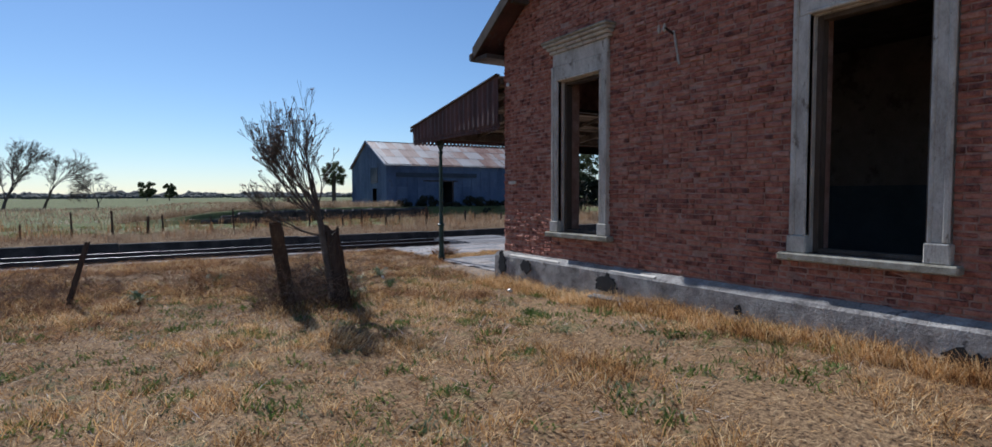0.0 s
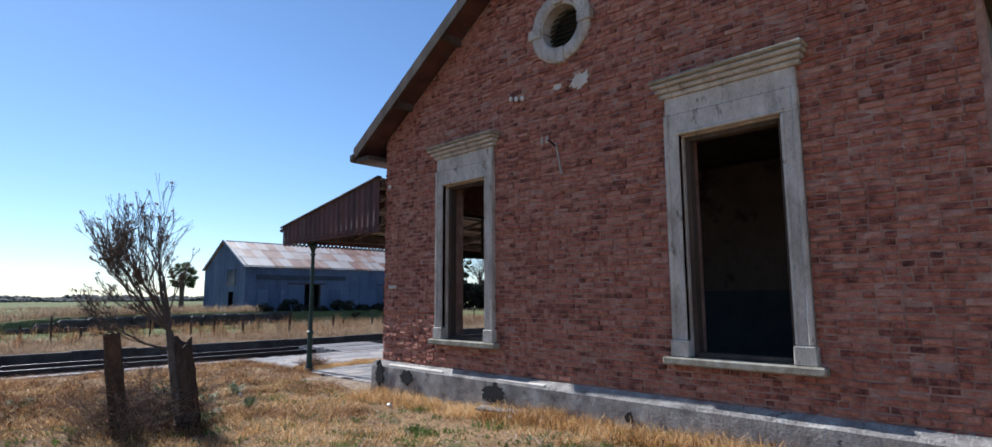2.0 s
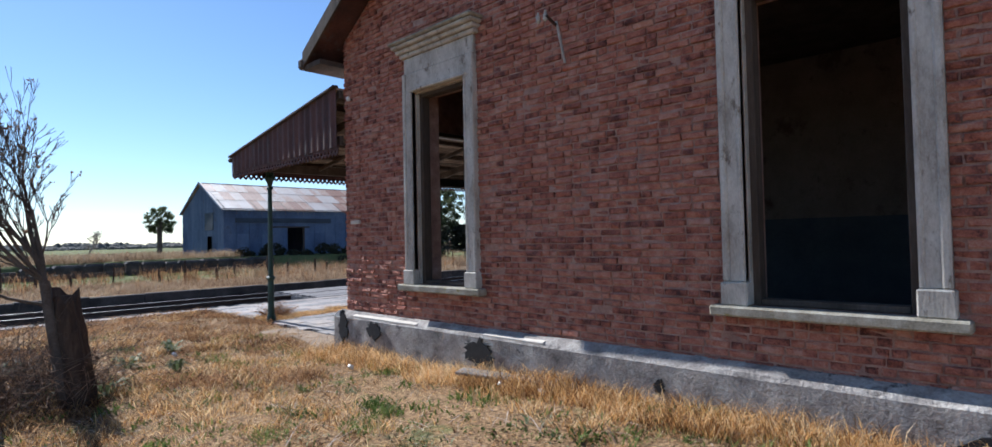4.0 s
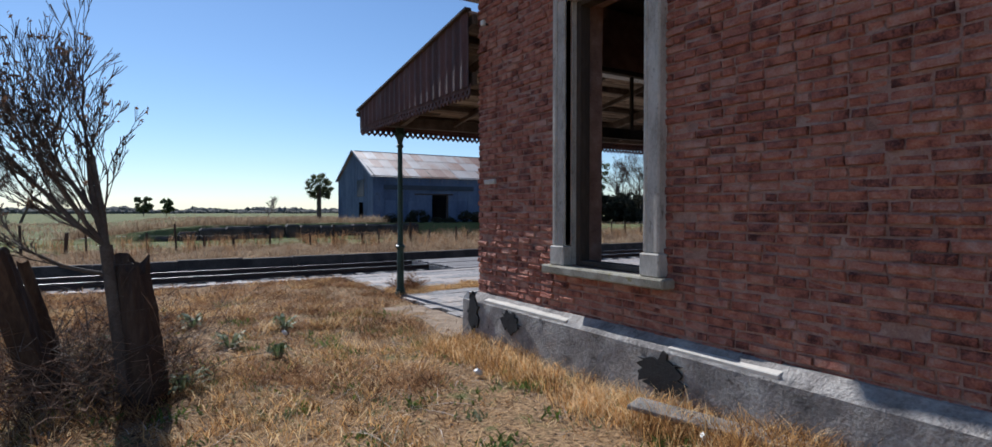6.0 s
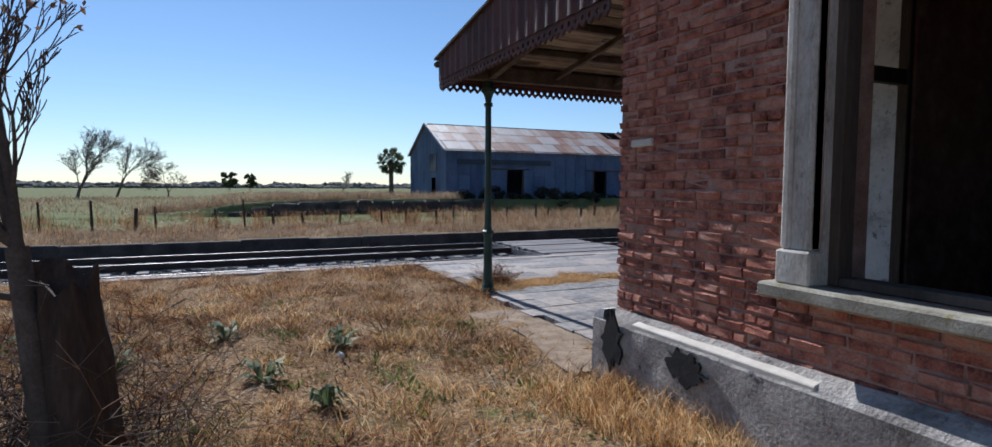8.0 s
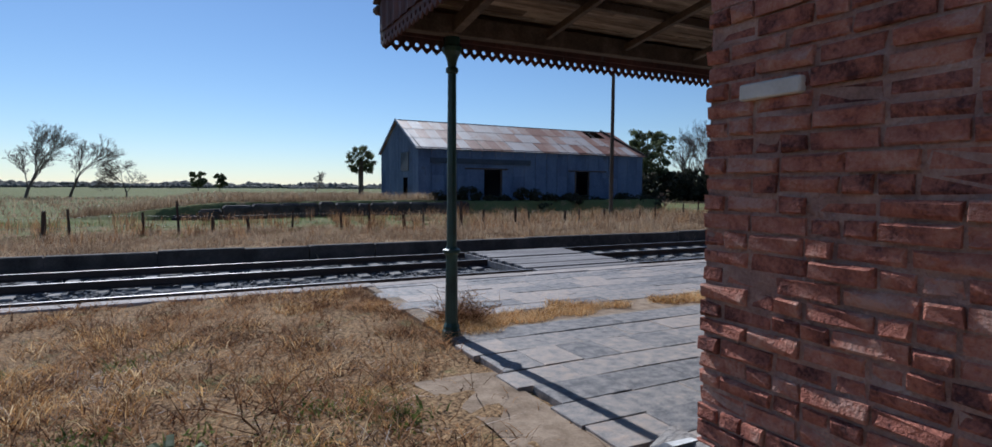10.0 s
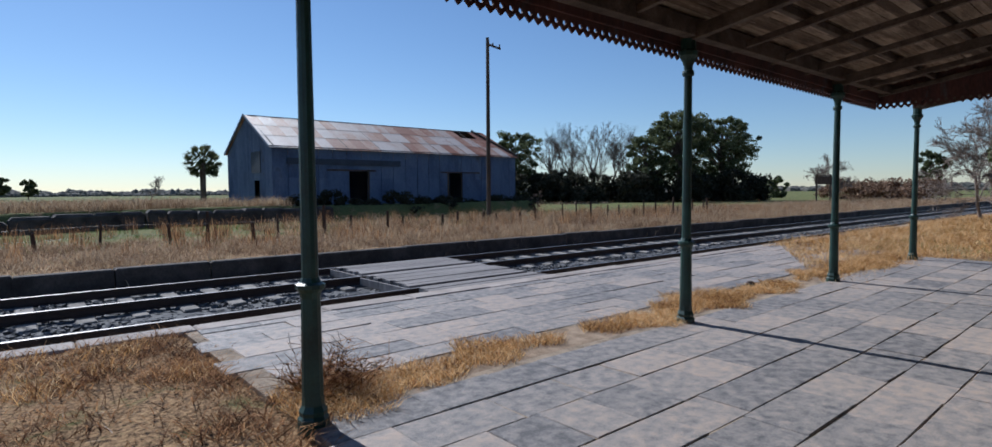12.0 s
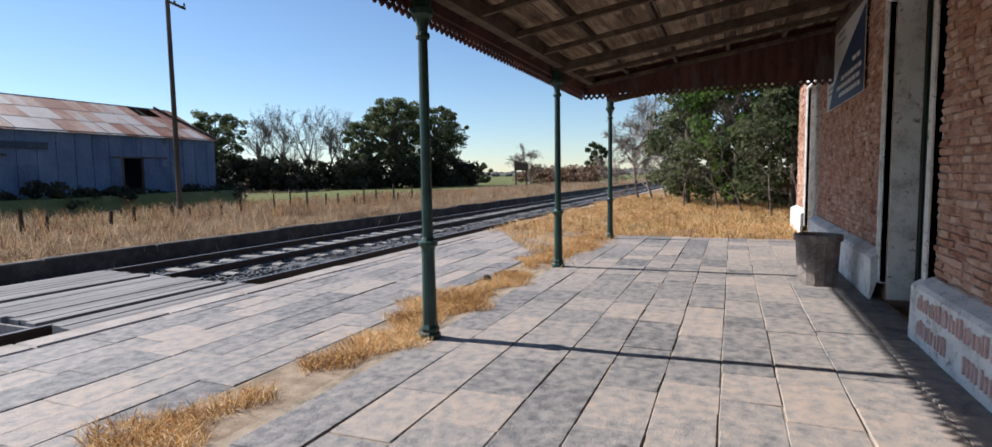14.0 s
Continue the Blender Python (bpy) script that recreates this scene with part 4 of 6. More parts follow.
structure(box("track_bed", (-80, EDGE_Y + 0.01, -0.45), (200, BED_END - 0.01, RAIL_Z - 0.19), M["ballast"]), "dark ballast bed of the railway", "track bed")
scatter_stones(26000, (-6, 34, EDGE_Y + 0.05, BED_END - 0.05), lambda x, y: RAIL_Z - 0.185 + 0.02 * np.sin(x * 2 + y * 3) + 0 * x, (0.022, 0.045), M["ballast"], "ballast", "loose dark grey crushed stone ballast")
scatter_stones(5000, (34, 80, EDGE_Y + 0.05, BED_END - 0.05), lambda x, y: RAIL_Z - 0.17 + 0 * x, (0.04, 0.08), M["ballast"], "ballast", "loose dark grey crushed stone ballast")

crossing = empty("board_crossing", (0, 0, 0), "foot crossing of silvered planks laid between the rails", "crossing")
for y0, y1 in ((16.02, RAILS[0] - 0.08), (RAILS[0] + 0.09, RAILS[1] - 0.08), (RAILS[1] + 0.09, RAILS[2] - 0.08)):
    y = y0
    while y < y1 - 0.05:
        w = min(0.2, y1 - y)
        sl = 0.0 if y0 > 16.5 else 0.0
        bm = bmesh.new()
        xa, xb = 9.75 + rr.uniform(-0.06, 0.06) + (y - 16) * 0.05, 12.55 + rr.uniform(-0.06, 0.06) + (y - 16) * 0.05
        add_box(bm, (xa, y + 0.004, RAIL_Z - 0.11), (xb, y + w - 0.006, RAIL_Z + 0.03 + rr.uniform(-0.006, 0.006)), 0.006)
        part("plank", bm, M["boards"], crossing)
        y += w
    if y0 > 16.5:
        box("end_board", (9.66 + (y0 - 16) * 0.05, y0, RAIL_Z - 0.16), (9.7 + (y0 - 16) * 0.05, y1, RAIL_Z - 0.02), M["boards"], crossing)
for xx, yy, rz in ((9.0, 16.4, 22), (8.35, 16.5, 8), (9.3, 20.9, 20)):
    ob = tagged(box("loose_board", (-0.45, -0.08, 0), (0.45, 0.08, 0.04), M["sleeper"], bevel=0.008), "short weathered plank lying loose by the rails", "plank")
    ob.matrix_basis = pose(xx, yy, RAIL_Z - 0.17, 0, -6, rz)


# ---- goods shed ----
def goods_shed():
    x0, x1, y0, y1 = 15.8, 34.1, 41.2, 49.6
    zb, ze, zr, ym = 0.6, 4.22, 6.3, 45.4
    root = empty("goods_shed", (0, 0, 0), "old pale blue corrugated-iron goods shed with a rusting roof", "shed")

    def sheet(nm, a, b, lo, hi, mat, top=None, amp=0.018, pitch=0.076):
        """Corrugated upright sheet from a to b in plan."""
        a, b = Vector(a), Vector(b)
        L = (b - a).length
        n = max(4, int(L / (pitch / 2)))
        d = (b - a) / L
        nrm = Vector((-d.y, d.x))
        vs, fs = [], []
        for i in range(n + 1):
            p = a + d * (L * i / n) + nrm * (amp if i % 2 else -amp)
            h = top(L * i / n) if top else hi
            vs += [(p.x, p.y, lo), (p.x, p.y, h)]
        for i in range(n):
            fs.append((2 * i, 2 * i + 2, 2 * i + 3, 2 * i + 1))
        return mesh_object(nm, vs, fs, mat, root)
    d1, d2, dz = (20.4, 21.75), (27.85, 29.05), 2.85
    x = x0
    wsheet = 0.9
    while x < x1 - 0.01:
        xb = min(x + wsheet, x1)
        mid = (x + xb) / 2
        for (a, b) in ((d1), (d2)):
            if x < a < xb:
                xb = a
            if x < b < xb:
                xb = b
        mid = (x + xb) / 2
        inside = any(a <= mid <= b for a, b in (d1, d2))
        if xb - x > 0.05:
            if inside:
                sheet("wall_sheet", (x, y0), (xb, y0), dz, ze, M["tin_wall"])
            else:
                sheet("wall_sheet", (x, y0), (xb, y0), 2.4, ze, M["tin_wall"])
                sheet("wall_sheet", (x, y0 - 0.012), (xb, y0 - 0.012), zb, 2.42, M["tin_wall"])
        x = xb
    # near gable
    g = lambda s: ze + (zr - ze) * (1 - abs(s - (ym - y0)) / (ym - y0))
    y = y0
    while y < y1 - 0.01:
        yb = min(y + 1.05, y1)
        if not (43.1 < (y + yb) / 2 < 44.4):
            sheet("gable_sheet", (x0, y), (x0, yb), zb, 0, M["tin_wall"], top=lambda s, y=y: g(s + y - y0))
        else:
            sheet("gable_sheet", (x0, y), (x0, yb), 2.3, 0, M["tin_wall"], top=lambda s, y=y: g(s + y - y0))
        y = yb
    box("gable_shutter", (x0 - 0.07, 43.0, 2.75), (x0 - 0.03, 44.6, 4.0), M["tin_beam"], root)
    box("rear_wall", (x0, y1, zb), (x1, y1 + 0.05, ze), M["tin_wall"], root)
    bm = plate([(y0, zb), (y1, zb), (y1, ze), (ym, zr), (y0, ze)], [], lambda u, v, w: (x1 + w, u, v), 0.05)
    part("far_gable", bm, M["tin_wall"], root)
    box("door_lintel", (16.6, y0 - 0.12, 3.22), (24.0, y0 - 0.03, 3.55), M["tin_beam"], root, "dark sliding door rail")
    box("door_track", (19.0, y0 - 0.1, 2.85), (22.2, y0 - 0.03, 2.95), M["dark_wood"], root)
    box("door_track", (27.2, y0 - 0.1, 2.85), (30.6, y0 - 0.03, 2.93), M["dark_wood"], root)
    for a, b in ((19.0, d1[0]), (29.05, 30.2)):
        sheet("sliding_door", (a, y0 - 0.07), (b, y0 - 0.07), zb + 0.1, dz, M["tin_wall"])
    for a, b in (d1, d2):
        for xx in (a, b):
            box("door_post", (xx - 0.05, y0 - 0.04, zb), (xx + 0.05, y0 + 0.1, dz), M["dark_wood"], root)
    box("inner_floor", (x0 + 0.1, y0 + 0.05, zb - 0.1), (x1 - 0.05, y1 - 0.05, zb + 0.04), M["dark_wood"], root)
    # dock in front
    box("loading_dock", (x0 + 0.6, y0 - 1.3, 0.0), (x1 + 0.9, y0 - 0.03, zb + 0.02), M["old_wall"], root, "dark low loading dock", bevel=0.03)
    # roof: two rows of sheets a slope
    n = 24
    w = (x1 - x0 + 0.4) / n
    hole_at = {(n - 4, 1), (n - 3, 1), (n - 3, 0)}
    for s in (1, -1):
        for i in range(n):
            for r in (0, 1, 2):
                if s == 1 and (i, r) in {(20, 2), (21, 2)}:
                    continue
                xa = x0 - 0.2 + i * w
                t0, t1 = r / 3 - 0.01, (r + 1) / 3 + 0.015
                if r == 0:
                    t0 = -0.06
                t1 = min(t1, 1.0)
                vs, fs = [], []
                m = 18
                lift = 0.012 * (2 - r) * -1 + 0.03 + (i % 2) * 0.004
                for k in range(m + 1):
                    xx = xa + (w + 0.03) * k / m
                    am = 0.014 if k % 2 else -0.014
                    for t in (t0, t1):
                        yy = (y0 + (ym - y0) * t) if s == 1 else (y1 - (y1 - ym) * t)
                        vs.append((xx, yy, ze + (zr - ze) * t + am + lift))
                for k in range(m):
                    fs.append((2 * k, 2 * k + 2, 2 * k + 3, 2 * k + 1))
                mesh_object("roof_sheet", vs, fs, M["tin_roof"], root)
    for i in range(9):
        xx = x0 + 0.1 + i * (x1 - x0 - 0.2) / 8
        beam("roof_rafter", (xx, y0, ze - 0.03), (xx, ym, zr - 0.05), 0.06, 0.1, M["dark_wood"], root)
    beam("ridge_board", (x0, ym, zr - 0.02), (x1, ym, zr - 0.02), 0.06, 0.14, M["dark_wood"], root)
    beam("eaves_board", (x0 - 0.2, y0 - 0.06, ze - 0.06), (x1 + 0.2, y0 - 0.06, ze - 0.06), 0.05, 0.12, M["dark_wood"], root)
    beam("verge_board", (x0 - 0.22, y0 - 0.2, ze - 0.1), (x0 - 0.22, ym, zr + 0.03), 0.04, 0.14, M["tin_wall"], root)
    beam("verge_board", (x0 - 0.22, y1, ze - 0.1), (x0 - 0.22, ym, zr + 0.03), 0.04, 0.14, M["tin_wall"], root)
    # ruined far gable framing
    beam("bare_rafter", (x1 + 0.15, y0 - 0.1, ze + 0.04), (x1 - 0.9, ym, zr + 0.14), 0.1, 0.14, M["dark_wood"], root)


goods_shed()

# telegraph pole
tp = empty("telegraph_pole", (0, 0, 0), "tall bare wooden telegraph pole with a short broken crossarm", "pole")
lathe("pole", [(0.12, -0.1), (0.115, 1.0), (0.10, 5.0), (0.085, 9.2)], M["dark_wood"], tp, 10, (23.0, 30.9, 0))
beam("crossarm", (22.95, 30.8, 8.85), (23.75, 30.8, 8.75), 0.08, 0.09, M["dark_wood"], tp)
for xx in (23.25, 23.7):
    lathe("insulator", [(0.02, 0), (0.045, 0.03), (0.04, 0.1), (0.02, 0.14)], M["dark_wood"], tp, 8, (xx, 30.8, 8.83))

# nameboard
nb = empty("station_nameboard", (0, 0, 0), "dark weathered nameboard on two posts", "sign")
for xx, yy in ((69.4, 32.9), (70.9, 32.1)):
    beam("post", (xx, yy, -0.1), (xx, yy, 3.1), 0.14, 0.14, M["dark_wood"], nb)
beam("board", (69.2, 33.0, 2.45), (71.1, 32.0, 2.45), 0.08, 0.8, M["dark_wood"], nb)
beam("board_cap", (69.1, 33.05, 2.93), (71.2, 31.95, 2.93), 0.14, 0.07, M["dark_wood"], nb)


# ---- trees ----
def tube(vs, fs, a, b, r0, r1, seg):
    a, b = Vector(a), Vector(b)
    d = (b - a).normalized()
    s = d.orthogonal().normalized()
    t = d.cross(s)
    k = len(vs)
    for p, r in ((a, r0), (b, r1)):
        for i in range(seg):
            an = 2 * math.pi * i / seg
            vs.append(tuple(p + s * (r * math.cos(an)) + t * (r * math.sin(an))))
    for i in range(seg):
        j = (i + 1) % seg
        fs.append((k + i, k + j, k + seg + j, k + seg + i))


def grow(rr, base, direction, length, radius, depth, spread, lift, out, tips, ratio=0.72, kids=(2, 3), bend=0.16):
    """Adds a limb and its branches to out: lists of tubes by depth."""
    p, d = Vector(base), Vector(direction).normalized()
    n = 3 if depth > 1 else 2
    r = radius
    for i in range(n):
        d = (d + Vector((rr.gauss(0, bend), rr.gauss(0, bend), rr.gauss(0, bend) + lift))).normalized()
        q = p + d * (length / n)
        r2 = max(0.003, r * (0.86 if depth > 0 else 0.6))
        out.append((depth, p.copy(), q.copy(), r, r2))
        p, r = q, r2
        if depth > 0 and i < n - 1 and rr.random() < 0.75:
            side = Vector((rr.gauss(0, 1), rr.gauss(0, 1), rr.gauss(0, 0.6))).normalized()
            grow(rr, p, (d + side * spread * 1.1), length * ratio * rr.uniform(0.6, 0.9), r * 0.55, depth - 1, spread, lift, out, tips, ratio, kids, bend)
    if depth > 0:
        for _ in range(rr.randint(*kids)):
            side = Vector((rr.gauss(0, 1), rr.gauss(0, 1), rr.gauss(0, 0.7))).normalized()
            grow(rr, p, (d + side * spread), length * ratio * rr.uniform(0.75, 1.1), r * 0.68, depth - 1, spread, lift, out, tips, ratio, kids, bend)
    else:
        tips.append(p.copy())


def tree_mesh(root, limbs, mat, top_depth):
    for nm, test in (("trunk", lambda k: k >= top_depth), ("crown", lambda k: k < top_depth)):
        vs, fs = [], []
        for k, a, b, r0, r1 in limbs:
            if test(k):
                tube(vs, fs, a, b, r0, r1, 7 if k >= top_depth else (4 if k > 0 else 3))
        if vs:
            mesh_object(nm, vs, fs, mat, root, smooth=True)


def bare_tree(at, height, seed, label, depth=5, spread=0.62, lift=0.05, mat="bark", radius=None, group="bare trees", lean=(0, 0), trunk=0.3, name="bare_tree", rmin=0.004, kids=(2, 3)):
    rr = random.Random(seed)
    root = empty(name, (0, 0, 0), label, "tree", group)
    limbs, tips = [], []
    grow(rr, at, (lean[0], lean[1], 1), height * trunk, radius or height * 0.022, depth, spread, lift, limbs, tips, 0.72, kids)
    top = max(l[2].z for l in limbs) - at[2]
    k = height / top
    limbs = [(d, Vector(at) + (a - Vector(at)) * k, Vector(at) + (b - Vector(at)) * k, r0, r1) for d, a, b, r0, r1 in limbs]
    limbs = [(d, a, b, max(r0, rmin), max(r1, rmin * 0.8)) for d, a, b, r0, r1 in limbs]
    tree_mesh(root, limbs, M[mat], depth)
    return root, [Vector(at) + (t - Vector(at)) * k for t in tips]


def leaf_cloud(centres, radius, per, size, squash=0.75):
    """Many small leaf faces round the centres."""
    c = np.array([tuple(v) for v in centres])
    n = len(c) * per
    p = np.repeat(c, per, 0)
    d = RNG.normal(0, 1, (n, 3))
    d /= np.linalg.norm(d, axis=1)[:, None]
    rad = np.repeat(np.asarray(radius) * np.ones(len(c)), per)
    p = p + d * (rad * RNG.uniform(0.25, 1.0, n) ** 0.6)[:, None] * np.array([1, 1, squash])
    a = RNG.normal(0, 1, (n, 3))
    a /= np.linalg.norm(a, axis=1)[:, None]
    b = np.cross(a, RNG.normal(0, 1, (n, 3)))
    b /= np.linalg.norm(b, axis=1)[:, None]
    s = (size * RNG.uniform(0.5, 1.3, n))[:, None]
    v = np.stack([p - a * s, p + b * s * 0.45, p + a * s, p - b * s * 0.45], 1).reshape(-1, 3)
    f = np.arange(n * 4).reshape(n, 4)
    return v.tolist(), f.tolist()


def leafy_tree(at, height, width, seed, label, clumps=60, per=90, size=0.22, mat="leaf", low=0.25, name="evergreen_tree", group="dark evergreen trees", clump_r=None):
    rr = random.Random(seed)
    root = empty(name, (0, 0, 0), label, "tree", group)
    limbs = []
    at = Vector(at)
    tvs, tfs = [], []
    tube(tvs, tfs, at - Vector((0, 0, 0.1)), at + Vector((0, 0, height * 0.45)), height * 0.025, height * 0.018, 8)
    tube(tvs, tfs, at + Vector((0, 0, height * 0.45)), at + Vector((0.2, 0, height * 0.85)), height * 0.018, height * 0.006, 7)
    centres, lv, lf = [], [], []
    for i in range(clumps):
        t = rr.uniform(low, 0.95)
        half = width / 2 * math.sin(math.pi * min(1, max(0.0, (t - low + 0.12) / (1.12 - low + 0.05)))) ** 0.6
        a = rr.uniform(0, 2 * math.pi)
        q = half * math.sqrt(rr.uniform(0.15, 1)) * rr.uniform(0.7, 1.12)
        c = at + Vector((q * math.cos(a), q * math.sin(a), height * t))
        centres.append(c)
        if i % 2 == 0:
            tube(lv, lf, at + Vector((0, 0, height * max(0.15, t * 0.75 - 0.05))), c, height * 0.008, 0.015, 4)
    mesh_object("trunk", tvs, tfs, M["bark"], root, smooth=True)
    mesh_object("branchwork", lv, lf, M["bark"], root, smooth=True)["kind"] = "stuff"
    rad = [(clump_r or width * 0.075) * rr.uniform(0.4, 1.35) for _ in centres]
    v, f = leaf_cloud(centres, rad, per, size)
    mesh_object("crown", v, f, M[mat], root)
    return root


# far left group
bare_tree((-15.2, 93, 0), 9.4, 1, "leafless tree with a round crown in the pasture", 5, 0.42, 0.06, rmin=0.012, kids=(3, 4), trunk=0.24)
bare_tree((-11.4, 96, 0), 8.2, 2, "leafless upright tree in the pasture", 5, 0.36, 0.07, rmin=0.012, kids=(3, 4), trunk=0.24)
bare_tree((-5.4, 97, 0), 5.2, 3, "low wide leafless tree in the pasture", 5, 0.75, 0.01, rmin=0.012, kids=(3, 4), trunk=0.2)
leafy_tree((2.6, 212, 0), 6.2, 6.0, 4, "small dark tree far off on the plain", 40, 60, 0.5)
leafy_tree((8.8, 212, 0), 5.4, 5.2, 5, "small dark tree far off on the plain", 36, 60, 0.5)
bare_tree((24.8, 132, 0), 5.0, 6, "small pale leafless tree far off", 5, 0.7, mat="pale_bark", rmin=0.02)
bare_tree((33, 90, 0.4), 5.2, 7, "leafless tree behind the shed", 5, 0.6, mat="pale_bark", rmin=0.016)
# the windbreak beyond the shed
vx, vy = Vector((0.478, 0.877)), Vector((0.877, -0.478))


def spot(depth, px):
    lat = (px - 784) / 909 * depth
    p = Vector((3.85, 7.36)) + vx * depth + vy * lat
    return (p.x, p.y, 0.0)


leafy_tree(spot(74, 1000), 9.6, 7.5, 21, "dark eucalyptus at the edge of the windbreak", 150, 90, 0.17)
for i, (px, h) in enumerate(((1062, 10.2), (1095, 11.2), (1130, 11.4), (1165, 11.0), (1195, 10.4))):
    bare_tree(spot(76 + 2 * (i % 2), px), h, 30 + i, "tall slender leafless tree of the windbreak", 6, 0.46, 0.07, group="leafless windbreak trees", trunk=0.36, rmin=0.009)
leafy_tree(spot(72, 1225), 9.0, 6.5, 22, "dense grey-green tree of the windbreak", 140, 90, 0.17)
leafy_tree(spot(74, 1285), 12.6, 9.5, 23, "large dark evergreen tree of the windbreak", 240, 95, 0.18)
leafy_tree(spot(75, 1365), 12.0, 10.0, 24, "large dark evergreen tree of the windbreak", 240, 95, 0.18)
leafy_tree(spot(92, 1475), 4.4, 5.0, 25, "low dark bush at the end of the windbreak", 36, 80, 0.3, low=0.05)
for i, px in enumerate(range(1000, 1440, 32)):
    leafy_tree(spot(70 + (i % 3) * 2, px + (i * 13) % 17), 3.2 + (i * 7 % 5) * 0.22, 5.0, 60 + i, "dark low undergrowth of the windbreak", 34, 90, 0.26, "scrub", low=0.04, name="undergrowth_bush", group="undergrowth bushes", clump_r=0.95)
leafy_tree((34.6, 39.2, 0), 1.6, 1.2, 90, "scrubby little bush beside the shed", 14, 40, 0.08, mat="leaf_dry", low=0.1, name="shrub", group="shrubs")
for i, (x, y, h, w) in enumerate(((18.6, 39.2, 1.7, 2.0), (22.6, 38.9, 1.5, 2.4), (24.2, 39.0, 1.2, 1.6), (16.2, 39.3, 1.3, 1.8), (20.4, 39.1, 1.2, 2.2), (26.2, 39.0, 1.3, 2.4), (28.3, 39.1, 1.0, 2.2), (30.6, 39.0, 1.2, 2.4), (32.8, 39.2, 1.1, 2.2))):
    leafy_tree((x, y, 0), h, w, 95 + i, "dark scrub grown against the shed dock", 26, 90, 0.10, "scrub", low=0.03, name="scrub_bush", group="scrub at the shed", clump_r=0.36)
# scrub at the far end of the platform
bare_tree((41.0, 14.6, 0), 6.6, 41, "pale leafless shrub with a fan of thin branches", 6, 0.5, 0.02, "pale_bark", 0.09, "pale leafless shrubs", (-0.25, 0.1), 0.25, rmin=0.010)
bare_tree((43.0, 13.2, 0), 6.4, 42, "pale leafless shrub with a fan of thin branches", 6, 0.5, 0.02, "pale_bark", 0.09, "pale leafless shrubs", (0.1, 0.2), 0.25, rmin=0.010)
bare_tree((39.8, 13.6, 0), 5.4, 43, "pale leafless shrub with a fan of thin branches", 6, 0.6, 0.0, "pale_bark", 0.08, "pale leafless shrubs", (-0.3, 0.3), 0.25, rmin=0.010)
for i, (x, y, h, w, mt) in enumerate(((35.0, 11.4, 6.8, 5.5, "leaf"), (33.0, 9.2, 6.4, 5.0, "leaf_bright"), (30.5, 7.2, 6.2, 4.5, "leaf"), (37.5, 9.6, 7.4, 6.0, "leaf"), (29.0, 5.6, 6.0, 4.0, "leaf"), (34, 6.0, 7.4, 6.0, "leaf"))):
    leafy_tree((x, y, 0), h, w, 110 + i, "tangled overgrown evergreen bush" if mt == "leaf" else "overgrown bush with fresh green leaves", 85, 110, 0.13, mt, 0.06, "overgrown_bush", "overgrown bushes", 0.55)
for i, (x, y) in enumerate(((27.6, 8.1), (28.6, 9.0), (30.8, 9.9), (27.0, 7.3), (32.2, 11.3))):
    bare_tree((x, y, 0), 4.2 + 0.4 * (i % 3), 130 + i, "dry tangled stems at the edge of the bushes", 4, 0.75, 0.0, "bark", 0.04, "dry tangled stems", (0.2, 0.1), 0.25)
bare_tree((75, 33, 0), 5.6, 51, "leafless tree beside the line", 6, 0.7, mat="pale_bark", rmin=0.014)
leafy_tree((113, 33, 0), 7.4, 5.5, 52, "feathery dark pine far along the line", 40, 60, 0.4)
for i in range(6):
    leafy_tree((86 + i * 5, 31 + (i % 3) * 4, 0), 2.6, 6.0, 150 + i, "reddish dry scrub beside the line", 26, 80, 0.22, "leaf_dry", 0.03, "dry_scrub", "dry scrub far off", 0.9)


def palm():
    root = empty("palm_tree", (0, 0, 0), "small dark palm with a round shaggy crown", "palm", "")
    at = Vector((14.75, 51.8, 0.7))
    lathe("trunk", [(0.22, -0.1), (0.19, 1.0), (0.2, 2.6), (0.24, 3.0)], M["bark"], root, 9, tuple(at))
    rr = random.Random(9)
    vs, fs = [], []
    for i in range(120):
        a, e = rr.uniform(0, 2 * math.pi), rr.uniform(-0.9, 1.3)
        d = Vector((math.cos(a) * math.cos(e), math.sin(a) * math.cos(e), math.sin(e)))
        c = at + Vector((0, 0, 3.0))
        tip = c + d * rr.uniform(0.75, 1.0)
        s = d.orthogonal().normalized()
        s2 = d.cross(s)
        for k in range(11):
            an = (k - 5) * 0.26
            q = tip + (d * math.cos(an) + s * math.sin(an)) * 0.42 - Vector((0, 0, 0.08 * abs(k - 5) / 5))
            b = len(vs)
            w = (s2 + s * 0.5) * 0.05
            vs += [tuple(tip - w), tuple(tip + w), tuple(q)]
            fs.append((b, b + 1, b + 2))
        tube(vs, fs, c, tip, 0.015, 0.01, 3)
    mesh_object("crown", vs, fs, M["leaf"], root)


palm()

